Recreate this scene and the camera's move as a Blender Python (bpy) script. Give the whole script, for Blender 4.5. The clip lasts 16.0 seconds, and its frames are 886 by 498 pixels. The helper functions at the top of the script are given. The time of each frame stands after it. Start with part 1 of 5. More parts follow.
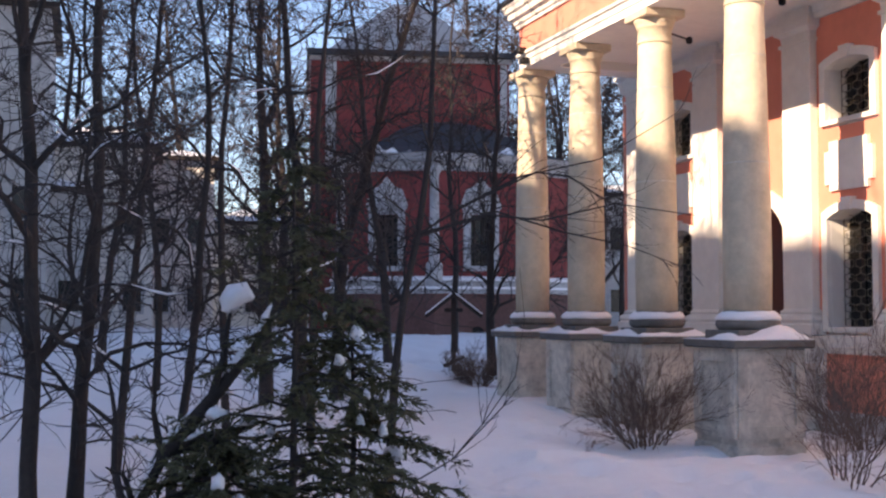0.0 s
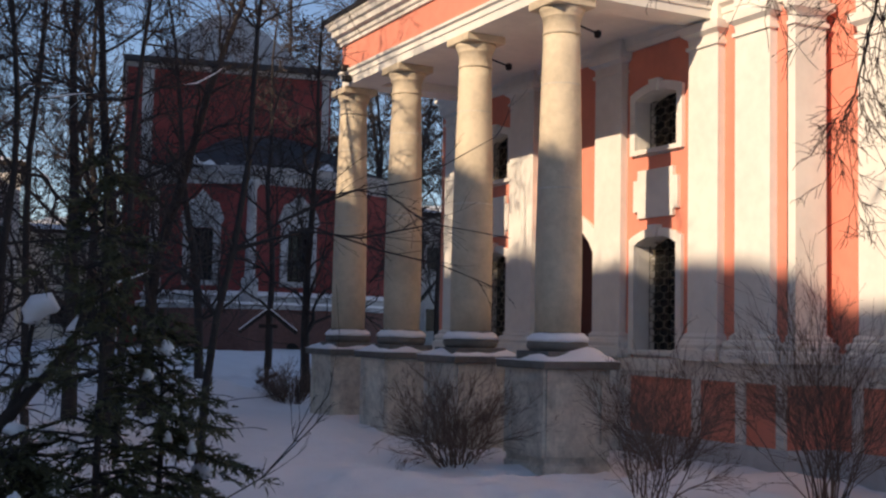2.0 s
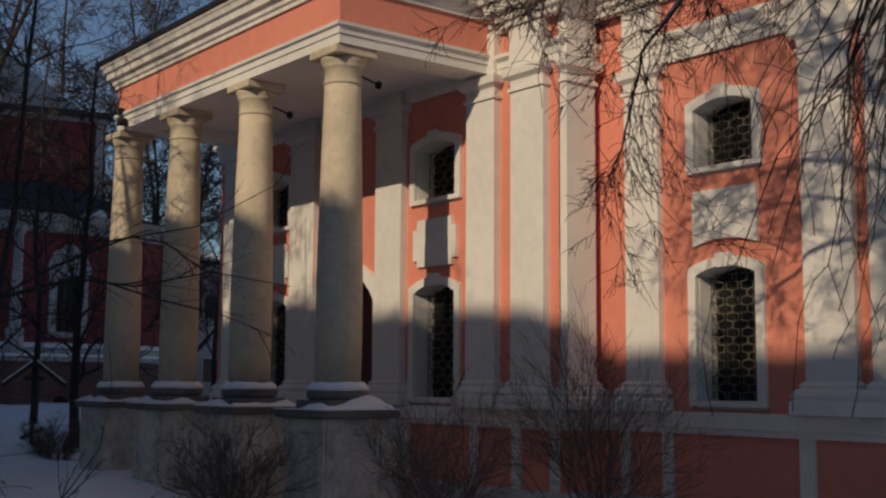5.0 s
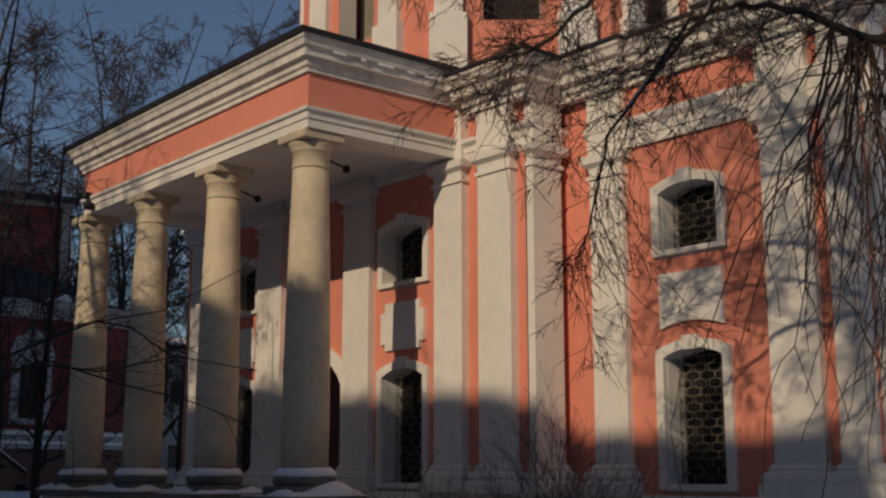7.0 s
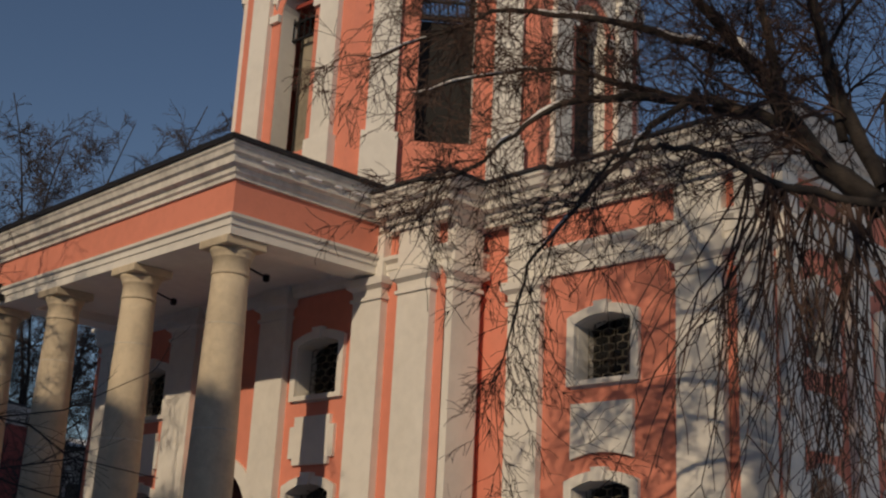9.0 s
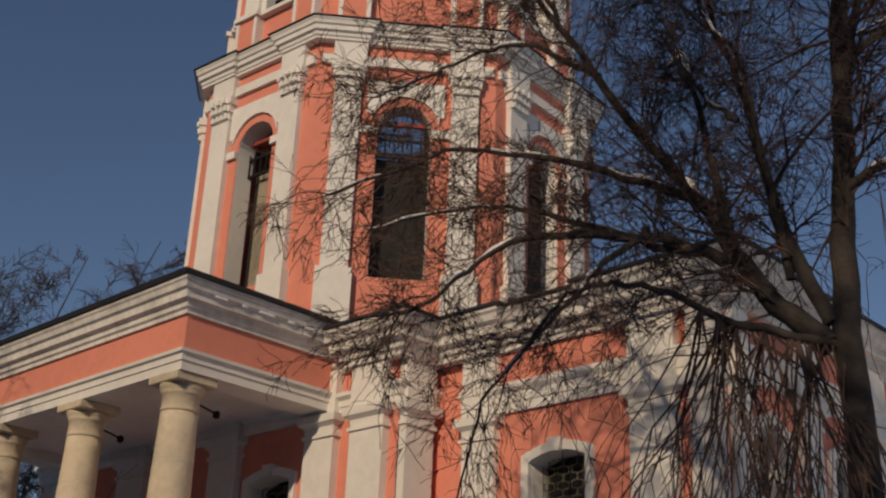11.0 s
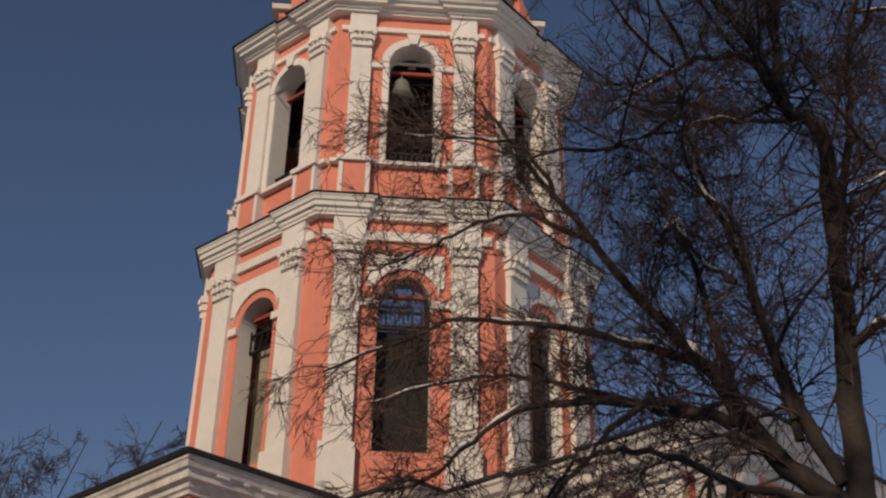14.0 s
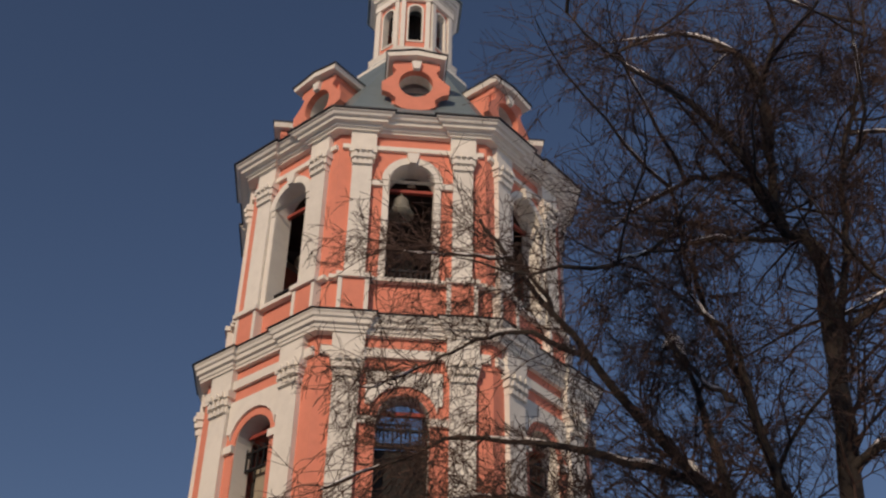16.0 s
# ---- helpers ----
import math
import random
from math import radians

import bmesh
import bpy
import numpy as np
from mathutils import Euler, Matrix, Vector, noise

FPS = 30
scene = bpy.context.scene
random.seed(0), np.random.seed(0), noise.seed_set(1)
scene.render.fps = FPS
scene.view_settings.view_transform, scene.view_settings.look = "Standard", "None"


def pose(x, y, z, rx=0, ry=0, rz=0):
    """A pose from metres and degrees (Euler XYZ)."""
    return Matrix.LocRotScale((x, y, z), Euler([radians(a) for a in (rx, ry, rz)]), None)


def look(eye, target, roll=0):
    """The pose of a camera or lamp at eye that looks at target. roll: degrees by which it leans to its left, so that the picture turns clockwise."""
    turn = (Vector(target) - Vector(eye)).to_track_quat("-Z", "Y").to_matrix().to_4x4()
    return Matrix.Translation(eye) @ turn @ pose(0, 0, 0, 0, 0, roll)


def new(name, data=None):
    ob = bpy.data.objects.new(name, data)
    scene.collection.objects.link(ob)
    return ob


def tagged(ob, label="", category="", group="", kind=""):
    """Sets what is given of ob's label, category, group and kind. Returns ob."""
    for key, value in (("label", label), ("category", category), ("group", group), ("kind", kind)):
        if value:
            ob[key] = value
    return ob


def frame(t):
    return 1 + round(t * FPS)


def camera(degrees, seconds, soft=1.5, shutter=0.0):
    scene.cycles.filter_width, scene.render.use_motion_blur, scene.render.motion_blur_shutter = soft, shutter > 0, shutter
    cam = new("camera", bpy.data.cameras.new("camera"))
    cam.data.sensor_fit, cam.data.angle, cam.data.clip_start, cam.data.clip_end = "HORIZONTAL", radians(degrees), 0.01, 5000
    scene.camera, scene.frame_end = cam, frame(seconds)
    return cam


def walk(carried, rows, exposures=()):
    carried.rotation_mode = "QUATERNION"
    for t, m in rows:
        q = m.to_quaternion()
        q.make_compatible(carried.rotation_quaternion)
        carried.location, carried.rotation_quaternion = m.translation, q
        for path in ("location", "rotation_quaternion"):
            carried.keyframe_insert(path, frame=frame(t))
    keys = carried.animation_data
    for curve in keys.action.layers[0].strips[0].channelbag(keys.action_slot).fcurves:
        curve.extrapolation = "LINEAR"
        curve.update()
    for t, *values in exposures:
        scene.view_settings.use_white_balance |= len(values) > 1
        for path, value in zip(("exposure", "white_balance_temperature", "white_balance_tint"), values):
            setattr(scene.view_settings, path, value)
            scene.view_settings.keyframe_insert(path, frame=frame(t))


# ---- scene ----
cam = camera(40.71, 16.0, soft=2.3)
EYE = 1.65
# seconds, yaw, pitch, roll: a hand-held pan from one standing place
ROWS = [
    (0.0, -18.67, 3.06, -0.05),
    (0.5, -20.30, 3.14, -0.28),
    (1.0, -22.58, 3.55, -0.37),
    (1.5, -24.92, 4.01, -0.77),
    (2.0, -27.50, 4.00, -1.16),
    (2.5, -30.03, 3.91, -1.31),
    (3.0, -32.53, 4.58, -1.18),
    (3.5, -34.14, 5.50, -0.80),
    (4.0, -35.66, 5.57, -0.70),
    (6.5, -39.50, 9.15, 0.33),
    (7.0, -39.47, 10.46, 0.01),
    (7.5, -40.44, 12.21, -1.22),
    (8.0, -41.43, 13.79, -1.97),
    (8.5, -42.48, 14.96, -2.33),
    (9.0, -44.14, 16.25, -2.86),
    (9.5, -45.31, 17.74, -2.63),
    (12.0, -46.29, 26.12, -1.56),
    (12.5, -45.98, 27.29, -0.46),
    (13.0, -45.51, 28.12, -0.36),
    (13.5, -44.96, 28.86, -0.70),
    (14.0, -45.48, 31.00, -0.81),
    (14.5, -46.21, 32.83, -0.54),
    (15.0, -46.08, 33.96, -0.27),
    (15.5, -45.72, 34.96, -0.62),
    (16.0, -45.69, 36.61, -1.01),
]
EXPOSE = [(0.0, 1.85, 7100, 24), (1.0, 1.5, 7100, 22), (2.0, 0.8, 6900, 18), (3.0, 0.25, 6600, 12), (4.0, -0.1, 6600, 12),
          (7.0, -0.56, 6900, 14), (9.5, -0.56, 6900, 14), (12.0, -0.4, 6800, 18), (16.0, -0.37, 6850, 20)]
walk(cam, [(t, pose(0, 0, EYE, 90 + pitch, roll, yaw)) for t, yaw, pitch, roll in ROWS], EXPOSE)

# ---- sky and sun ----
SUN_DIR = Vector((-0.836, -0.334, 0.436)).normalized()      # towards the sun
world = bpy.data.worlds.new("winter_sky")
scene.world = world
world.use_nodes = True
wn = world.node_tree
sky = wn.nodes.new("ShaderNodeTexSky")
sky.sky_type, sky.sun_disc = "NISHITA", False
sky.sun_elevation, sky.sun_rotation = math.asin(SUN_DIR.z), math.atan2(SUN_DIR.x, SUN_DIR.y)
sky.air_density, sky.dust_density, sky.ozone_density = 1.0, 0.3, 3.5
wn.links.new(sky.outputs[0], wn.nodes["Background"].inputs[0])
wn.nodes["Background"].inputs[1].default_value = 0.075
sun = new("sun", bpy.data.lights.new("sun", "SUN"))
sun.data.energy, sun.data.angle, sun.data.color = 3.05, radians(0.53), (1.0, 0.84, 0.62)
sun.matrix_world = look(SUN_DIR * 60, (0, 0, 0))


# ---- materials ----
def material(name, base, rough=0.8, dark=0.75, grain=6.0, stain=0.6, bump=0.15, bump_scale=40.0, metal=0.0, vary=0.0, tint=None, island=False):
    """A surface with fine grain, broad stains and relief, in object-space metres."""
    m = bpy.data.materials.new(name)
    m.use_nodes = True
    nt = m.node_tree
    N, L = nt.nodes.new, nt.links.new
    b = nt.nodes["Principled BSDF"]
    geo = N("ShaderNodeNewGeometry")
    n1, n2, n3 = N("ShaderNodeTexNoise"), N("ShaderNodeTexNoise"), N("ShaderNodeTexNoise")
    for n, s, d in ((n1, stain, 5), (n2, grain, 6), (n3, bump_scale, 3)):
        n.inputs["Scale"].default_value, n.inputs["Detail"].default_value = s, d
        n.inputs["Roughness"].default_value = 0.62
        L(geo.outputs["Position"], n.inputs["Vector"])
    mixn = N("ShaderNodeMath"); mixn.operation = "MULTIPLY_ADD"
    L(n2.outputs[0], mixn.inputs[0]); mixn.inputs[1].default_value = 0.45
    half = N("ShaderNodeMath"); half.operation = "MULTIPLY"; half.inputs[1].default_value = 0.62
    L(n1.outputs[0], half.inputs[0]); L(half.outputs[0], mixn.inputs[2])
    ramp = N("ShaderNodeValToRGB")
    c0 = tint or tuple(c * dark for c in base)
    ramp.color_ramp.elements[0].position, ramp.color_ramp.elements[1].position = 0.38, 0.62
    ramp.color_ramp.elements[0].color, ramp.color_ramp.elements[1].color = (*c0, 1), (*base, 1)
    L(mixn.outputs[0], ramp.inputs[0])
    out = ramp.outputs[0]
    if vary:
        info = N("ShaderNodeObjectInfo")
        hsv = N("ShaderNodeHueSaturation")
        mp = N("ShaderNodeMapRange")
        mp.inputs[3].default_value, mp.inputs[4].default_value = 1 - vary, 1 + vary
        L(geo.outputs["Random Per Island"] if island else info.outputs["Random"], mp.inputs[0])
        L(mp.outputs[0], hsv.inputs["Value"]); L(out, hsv.inputs["Color"])
        out = hsv.outputs[0]
    L(out, b.inputs["Base Color"])
    b.inputs["Roughness"].default_value, b.inputs["Metallic"].default_value = rough, metal
    if bump:
        bp = N("ShaderNodeBump")
        bp.inputs["Strength"].default_value, bp.inputs["Distance"].default_value = bump, 0.02
        L(n3.outputs[0], bp.inputs["Height"]); L(bp.outputs[0], b.inputs["Normal"])
    return m


ORANGE = material("orange_plaster", (0.78, 0.275, 0.185), 0.9, 0.86, 5, 0.5, 0.2, 30)
WHITE = material("white_plaster", (0.82, 0.78, 0.70), 0.9, 0.86, 5, 0.6, 0.2, 30)
WHITE_STAINED = material("weather_stained_plaster", (0.80, 0.76, 0.68), 0.9, 0.62, 7, 1.6, 0.3, 30)
STONE = material("limestone", (0.66, 0.55, 0.39), 0.85, 0.72, 7, 1.1, 0.3, 25, vary=0.06)
STONE_GREY = material("weathered_stone", (0.75, 0.69, 0.58), 0.9, 0.52, 9, 2.2, 0.5, 25, vary=0.08)
# darker stone tone for cap slabs, plinths and column bases
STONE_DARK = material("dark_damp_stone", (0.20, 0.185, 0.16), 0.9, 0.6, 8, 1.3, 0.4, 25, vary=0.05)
SNOW = material("snow", (0.90, 0.885, 0.885), 0.7, 0.95, 9, 0.6, 0.35, 14)
ROOF = material("dark_sheet_roof", (0.035, 0.035, 0.04), 0.55, 0.7, 6, 0.8, 0.1, 20, metal=0.2)
FROSTED = material("frosted_pale_sheet", (0.40, 0.43, 0.47), 0.7, 0.85, 5, 0.5, 0.1, 12)
SLATE = material("dark_slate_sheet", (0.045, 0.052, 0.06), 0.6, 0.7, 6, 0.8, 0.1, 12, metal=0.1)
DOME = material("grey_painted_sheet", (0.17, 0.22, 0.235), 0.5, 0.8, 6, 0.8, 0.1, 12, metal=0.1)
TRIM_GREY = material("weathered_grey_trim", (0.50, 0.49, 0.48), 0.9, 0.6, 5, 0.6, 0.3, 25)
RED = material("red_plaster", (0.26, 0.055, 0.05), 0.9, 0.7, 4, 0.4, 0.25, 20)
BRICK_RED = material("red_brick_base", (0.17, 0.085, 0.07), 0.9, 0.6, 9, 0.8, 0.4, 30)
WHITE_DULL = material("dull_whitewash", (0.55, 0.54, 0.52), 0.9, 0.7, 5, 0.5, 0.25, 25)
GLASS = material("dark_window_glass", (0.018, 0.017, 0.016), 0.25, 0.6, 3, 1.0, 0.03, 6)
# near-black base puts the darkness of unlit insides into the colour
DARK = material("interior_shade_black", (0.02, 0.018, 0.016), 0.9, 0.7, 5, 1.0, 0.1, 10)
IRON = material("painted_iron_grille", (0.24, 0.21, 0.155), 0.55, 0.7, 20, 4, 0.1, 60, metal=0.2)
BLACK_IRON = material("black_iron", (0.02, 0.02, 0.022), 0.5, 0.7, 20, 4, 0.1, 60, metal=0.5)
DOOR = material("brown_red_door_paint", (0.11, 0.03, 0.02), 0.6, 0.7, 12, 1.0, 0.15, 30)
BRONZE = material("aged_bronze", (0.26, 0.25, 0.21), 0.5, 0.6, 9, 2, 0.1, 30, metal=0.2)
BARK = material("dark_bark", (0.050, 0.039, 0.034), 0.95, 0.5, 18, 2.0, 0.6, 30)
BARK_SUN = material("linden_bark", (0.052, 0.041, 0.033), 0.95, 0.5, 18, 2.0, 0.6, 30)
TWIG = material("dark_twigs", (0.055, 0.042, 0.038), 0.95, 0.6, 18, 2.0, 0.0)
TWIG_RED = material("reddish_twigs", (0.098, 0.059, 0.045), 0.95, 0.6, 18, 2.0, 0.0)
SHRUB = material("brown_shrub_stems", (0.17, 0.112, 0.085), 0.95, 0.6, 18, 2.0, 0.0)
NEEDLE = material("dark_green_needles", (0.095, 0.092, 0.040), 0.8, 0.6, 14, 2.0, 0.1, 40, vary=0.25, island=True)
WOOD_DARK = material("dark_weathered_wood", (0.045, 0.032, 0.025), 0.85, 0.6, 15, 2, 0.3, 40)
RUST = material("red_oxide_beam", (0.36, 0.06, 0.04), 0.7, 0.7, 9, 2, 0.1, 30)
PLASTER_IN = material("bare_inner_plaster", (0.34, 0.29, 0.21), 0.95, 0.6, 5, 0.8, 0.3, 20)


# ---- mesh helpers ----
WORLD_BUILT = {"church", "portico", "bell_tower"}


def finish(bm, name, mat, parent=None, label="", smooth=False):
    bmesh.ops.recalc_face_normals(bm, faces=bm.faces[:])
    root = parent
    while root is not None and root.parent is not None:
        root = root.parent
    if root is not None and root.name in WORLD_BUILT:      # meshes given in world metres
        bmesh.ops.transform(bm, matrix=root.matrix_basis.inverted(), verts=bm.verts[:])
    me = bpy.data.meshes.new(name)
    bm.to_mesh(me)
    bm.free()
    me.materials.append(mat)
    if smooth:
        for p in me.polygons:
            p.use_smooth = True
    ob = new(name, me)
    if parent is not None:
        ob.parent = parent
    if label:
        ob["label"] = label
    return ob


def part(name, bm, mat, parent, label="", smooth=False):
    return finish(bm, name, mat, parent, label, smooth)


def thing(name, label, category, at=(0, 0, 0), rz=0.0, group=""):
    e = new(name)
    e.empty_display_size = 0.3
    e.matrix_basis = pose(*at, 0, 0, rz)
    return tagged(e, label, category, group)


def add_box(bm, x0, y0, z0, x1, y1, z1, bevel=0.0):
    vs = [bm.verts.new((x, y, z)) for z in (z0, z1) for x, y in ((x0, y0), (x1, y0), (x1, y1), (x0, y1))]
    fs = [bm.faces.new([vs[i] for i in f]) for f in ((3, 2, 1, 0), (4, 5, 6, 7), (0, 1, 5, 4), (1, 2, 6, 5), (2, 3, 7, 6), (3, 0, 4, 7))]
    if bevel:
        es = list({e for f in fs for e in f.edges})
        bmesh.ops.bevel(bm, geom=es, offset=bevel, segments=1, affect="EDGES")


def box(x0, y0, z0, x1, y1, z1, bevel=0.0):
    bm = bmesh.new()
    add_box(bm, min(x0, x1), min(y0, y1), min(z0, z1), max(x0, x1), max(y0, y1), max(z0, z1), bevel)
    return bm


def add_plate(bm, outer, holes, t0, t1, m):
    """A plate in the local (u, v) plane with holes, from depth t0 to t1 along local w, laid into the world by m."""
    rims, flat = [], []
    for t in (t0, t1):
        tb = bmesh.new()
        loops = []
        for poly in [outer, *holes]:
            vs = [tb.verts.new((u, v, 0)) for u, v in poly]
            loops.append(vs)
            for i in range(len(vs)):
                tb.edges.new((vs[i], vs[(i + 1) % len(vs)]))
        bmesh.ops.triangle_fill(tb, use_beauty=True, use_dissolve=False, edges=tb.edges[:])
        tb.verts.index_update()
        idx = {v: bm.verts.new(m @ Vector((v.co.x, v.co.y, t))) for v in tb.verts}
        for f in tb.faces:
            bm.faces.new([idx[v] for v in f.verts])
        rims.append([[idx[v] for v in lp] for lp in loops])
        tb.free()
    for a, b in zip(*rims):
        for i in range(len(a)):
            j = (i + 1) % len(a)
            bm.faces.new((a[i], a[j], b[j], b[i]))


def plate(outer, holes, t0, t1, m):
    bm = bmesh.new()
    add_plate(bm, outer, holes, t0, t1, m)
    return bm


def rect(u0, v0, u1, v1):
    return [(u0, v0), (u1, v0), (u1, v1), (u0, v1)]


def arched(u0, v0, u1, v1, rise, n=10):
    """A rectangle whose top is an arc of that rise above v1 - rise."""
    w = (u1 - u0) / 2
    r = (w * w + rise * rise) / (2 * rise)
    cu, cv = (u0 + u1) / 2, v1 - r
    a = math.asin(min(1, w / r)) if rise <= w else math.pi / 2
    return [(u0, v0), (u1, v0)] + [(cu + r * math.sin(a - 2 * a * i / n), cv + r * math.cos(a - 2 * a * i / n)) for i in range(n + 1)]


def basis(origin, out):
    """Local u to the right as seen from outside, v up, w outwards, for a wall whose outward normal is out (x, y)."""
    w = Vector((out[0], out[1], 0)).normalized()
    v = Vector((0, 0, 1))
    u = v.cross(w)
    return Matrix(((u.x, v.x, w.x, origin[0]), (u.y, v.y, w.y, origin[1]), (u.z, v.z, w.z, origin[2]), (0, 0, 0, 1)))


def add_sweep(bm, profile, path, closed=False):
    """Sweeps (out, z) profile along a plan path with mitred corners; outwards is to the right of the way."""
    n = len(path)
    P = [Vector(p) for p in path]
    rings = []
    for i in range(n):
        a = (P[i] - P[i - 1]).normalized() if (closed or i) else None
        b = (P[(i + 1) % n] - P[i]).normalized() if (closed or i < n - 1) else None
        ns = [Vector((d.y, -d.x)) for d in (a, b) if d is not None]
        if len(ns) == 2:
            mt = ns[0] + ns[1]
            mt = mt / max(0.15, mt.dot(ns[0]))
        else:
            mt = ns[0]
        rings.append([bm.verts.new((P[i].x + mt.x * o, P[i].y + mt.y * o, z)) for o, z in profile])
    k = len(profile)
    for i in range(n if closed else n - 1):
        r, s = rings[i], rings[(i + 1) % n]
        for j in range(k):
            bm.faces.new((r[j], r[(j + 1) % k], s[(j + 1) % k], s[j]))
    if not closed:
        bm.faces.new(rings[0])
        bm.faces.new(rings[-1])


def sweep(profile, path, closed=False):
    bm = bmesh.new()
    add_sweep(bm, profile, path, closed)
    return bm


def lathe(profile, n=32, at=(0, 0, 0), phase=0.0):
    """A turned body from (radius, z) rows, closed at both ends."""
    bm = bmesh.new()
    rings = []
    for r, z in profile:
        rings.append([bm.verts.new((at[0] + r * math.cos(phase + 2 * math.pi * i / n), at[1] + r * math.sin(phase + 2 * math.pi * i / n), at[2] + z)) for i in range(n)])
    for a, b in zip(rings, rings[1:]):
        for i in range(n):
            bm.faces.new((a[i], a[(i + 1) % n], b[(i + 1) % n], b[i]))
    bm.faces.new(rings[0])
    bm.faces.new(rings[-1])
    return bm


def cornice_profile(z0, z1, out, back=-0.08):
    """A stepped classical cornice between two heights."""
    h = z1 - z0
    return [(back, z0), (out * 0.18, z0), (out * 0.18, z0 + h * 0.12), (out * 0.32, z0 + h * 0.18), (out * 0.34, z0 + h * 0.34), (out * 0.62, z0 + h * 0.40),
            (out * 0.64, z0 + h * 0.62), (out * 0.82, z0 + h * 0.68), (out * 0.9, z0 + h * 0.84), (out, z0 + h * 0.90), (out, z1), (back, z1)]


def base_profile(z0, z1, out, back=-0.05):
    h = z1 - z0
    return [(back, z0), (out, z0), (out, z0 + h * 0.38), (out * 0.72, z0 + h * 0.44), (out * 0.86, z0 + h * 0.58), (out * 0.72, z0 + h * 0.72), (out * 0.35, z0 + h * 0.78),
            (out * 0.40, z0 + h * 0.88), (0.01, z1), (back, z1)]


def add_tube(bm, pts, r, n=4):
    """A thin bar along points."""
    rings = []
    for i, p in enumerate(pts):
        d = (Vector(pts[min(i + 1, len(pts) - 1)]) - Vector(pts[max(i - 1, 0)])).normalized()
        s = d.cross(Vector((0, 0, 1)))
        s = s.normalized() if s.length > 1e-3 else Vector((1, 0, 0))
        t = d.cross(s)
        rings.append([bm.verts.new(Vector(p) + r * (math.cos(a) * s + math.sin(a) * t)) for a in (2 * math.pi * (k + 0.5) / n for k in range(n))])
    for a, b in zip(rings, rings[1:]):
        for k in range(n):
            bm.faces.new((a[k], a[(k + 1) % n], b[(k + 1) % n], b[k]))
    bm.faces.new(rings[0]), bm.faces.new(rings[-1])


# ---- window kinds of the church ----
def grille(name, u0, v0, u1, v1, depth, m, parent, cell=0.21):
    """An iron lattice of stepped bars that meet in linked crosses."""
    bm = bmesh.new()
    n = max(3, round((u1 - u0) / cell))
    c = (u1 - u0) / n
    for i in range(n + 1):
        for sgn in (-1, 1):
            pts, v, k = [], v0, 0
            while v <= v1 + 1e-6:
                off = (0.13, 0.13, 0.49, 0.49)[k % 4] * sgn
                u = u0 + c * i + off * c
                pts.append(m @ Vector((min(max(u, u0), u1), v, depth + 0.006 * sgn)))
                v += c * (0.36 if k % 2 == 0 else 0.07)
                k += 1
            if len(pts) > 2:
                add_tube(bm, pts, 0.0085)
    return part(name, bm, IRON, parent, "wrought lattice grille")


def church_window(parent, m, hw, v0, v1, frame_w, rise, keystone=True, ears=True, lattice=True):
    """Frame, deep reveal, sill, dark glazing and lattice in a wall whose outer face is local w = 0. Opening +-hw, from v0 to v1."""
    w = part("window", plate(arched(-hw, v0, hw, v1, rise), [], -0.36, -0.32, m), GLASS, parent, "deep-set barred church window")
    o = hw + frame_w
    outer = arched(-o, v0 - frame_w * 0.55, o, v1 + frame_w * 0.95, rise * 1.2)
    if ears:
        top = v1 - rise * 0.8
        outer = [(-o, v0 - frame_w * 0.55), (o, v0 - frame_w * 0.55), (o, v0 + 0.22), (o, top - 0.22), (o, top - 0.12)] + arched(-o, v0, o, v1 + frame_w * 0.95, rise * 1.2)[2:] + [(-o, top - 0.12), (-o, top - 0.22), (-o, v0 + 0.22)]
    part("frame", plate(outer, [arched(-hw, v0, hw, v1, rise)], -0.02, 0.055, m), WHITE, w, "white moulded plaster surround")
    part("reveal", plate(arched(-hw - 0.12, v0 - 0.12, hw + 0.12, v1 + 0.12, rise), [arched(-hw + 0.004, v0 + 0.004, hw - 0.004, v1 - 0.004, rise)], -0.32, -0.022, m), WHITE, w)
    for u in (-hw / 3, hw / 3):
        part("glazing_bar", plate(rect(u - 0.02, v0, u + 0.02, v1 - 0.02), [], -0.32, -0.29, m), WOOD_DARK, w)
    k = v0 + 0.3
    while k < v1 - 0.1:
        part("glazing_bar", plate(rect(-hw, k - 0.018, hw, k + 0.018), [], -0.317, -0.293, m), WOOD_DARK, w)
        k += 0.36
    if keystone:
        part("keystone", plate([(-0.07, v1 - 0.02), (0.07, v1 - 0.02), (0.11, v1 + frame_w * 1.25), (-0.11, v1 + frame_w * 1.25)], [], 0.0, 0.10, m), WHITE, w)
    if lattice:
        grille("grille", -hw, v0 + 0.02, hw, v1 - 0.03, -0.22, m, w)
    return w


def cartouche(parent, m, hw, v0, v1):
    """The white eared panel between the two windows."""
    e = 0.10
    h = v1 - v0
    pts = [(-hw + e, v0), (hw - e, v0), (hw - e, v0 + h * 0.14), (hw, v0 + h * 0.14), (hw, v1 - h * 0.2), (hw - e, v1 - h * 0.2), (hw - e, v1), (-hw + e, v1), (-hw + e, v1 - h * 0.2), (-hw, v1 - h * 0.2), (-hw, v0 + h * 0.14), (-hw + e, v0 + h * 0.14)]
    p = part("wall_panel", plate(pts, [], -0.01, 0.05, m), WHITE, parent, "white eared plaster panel")
    return p


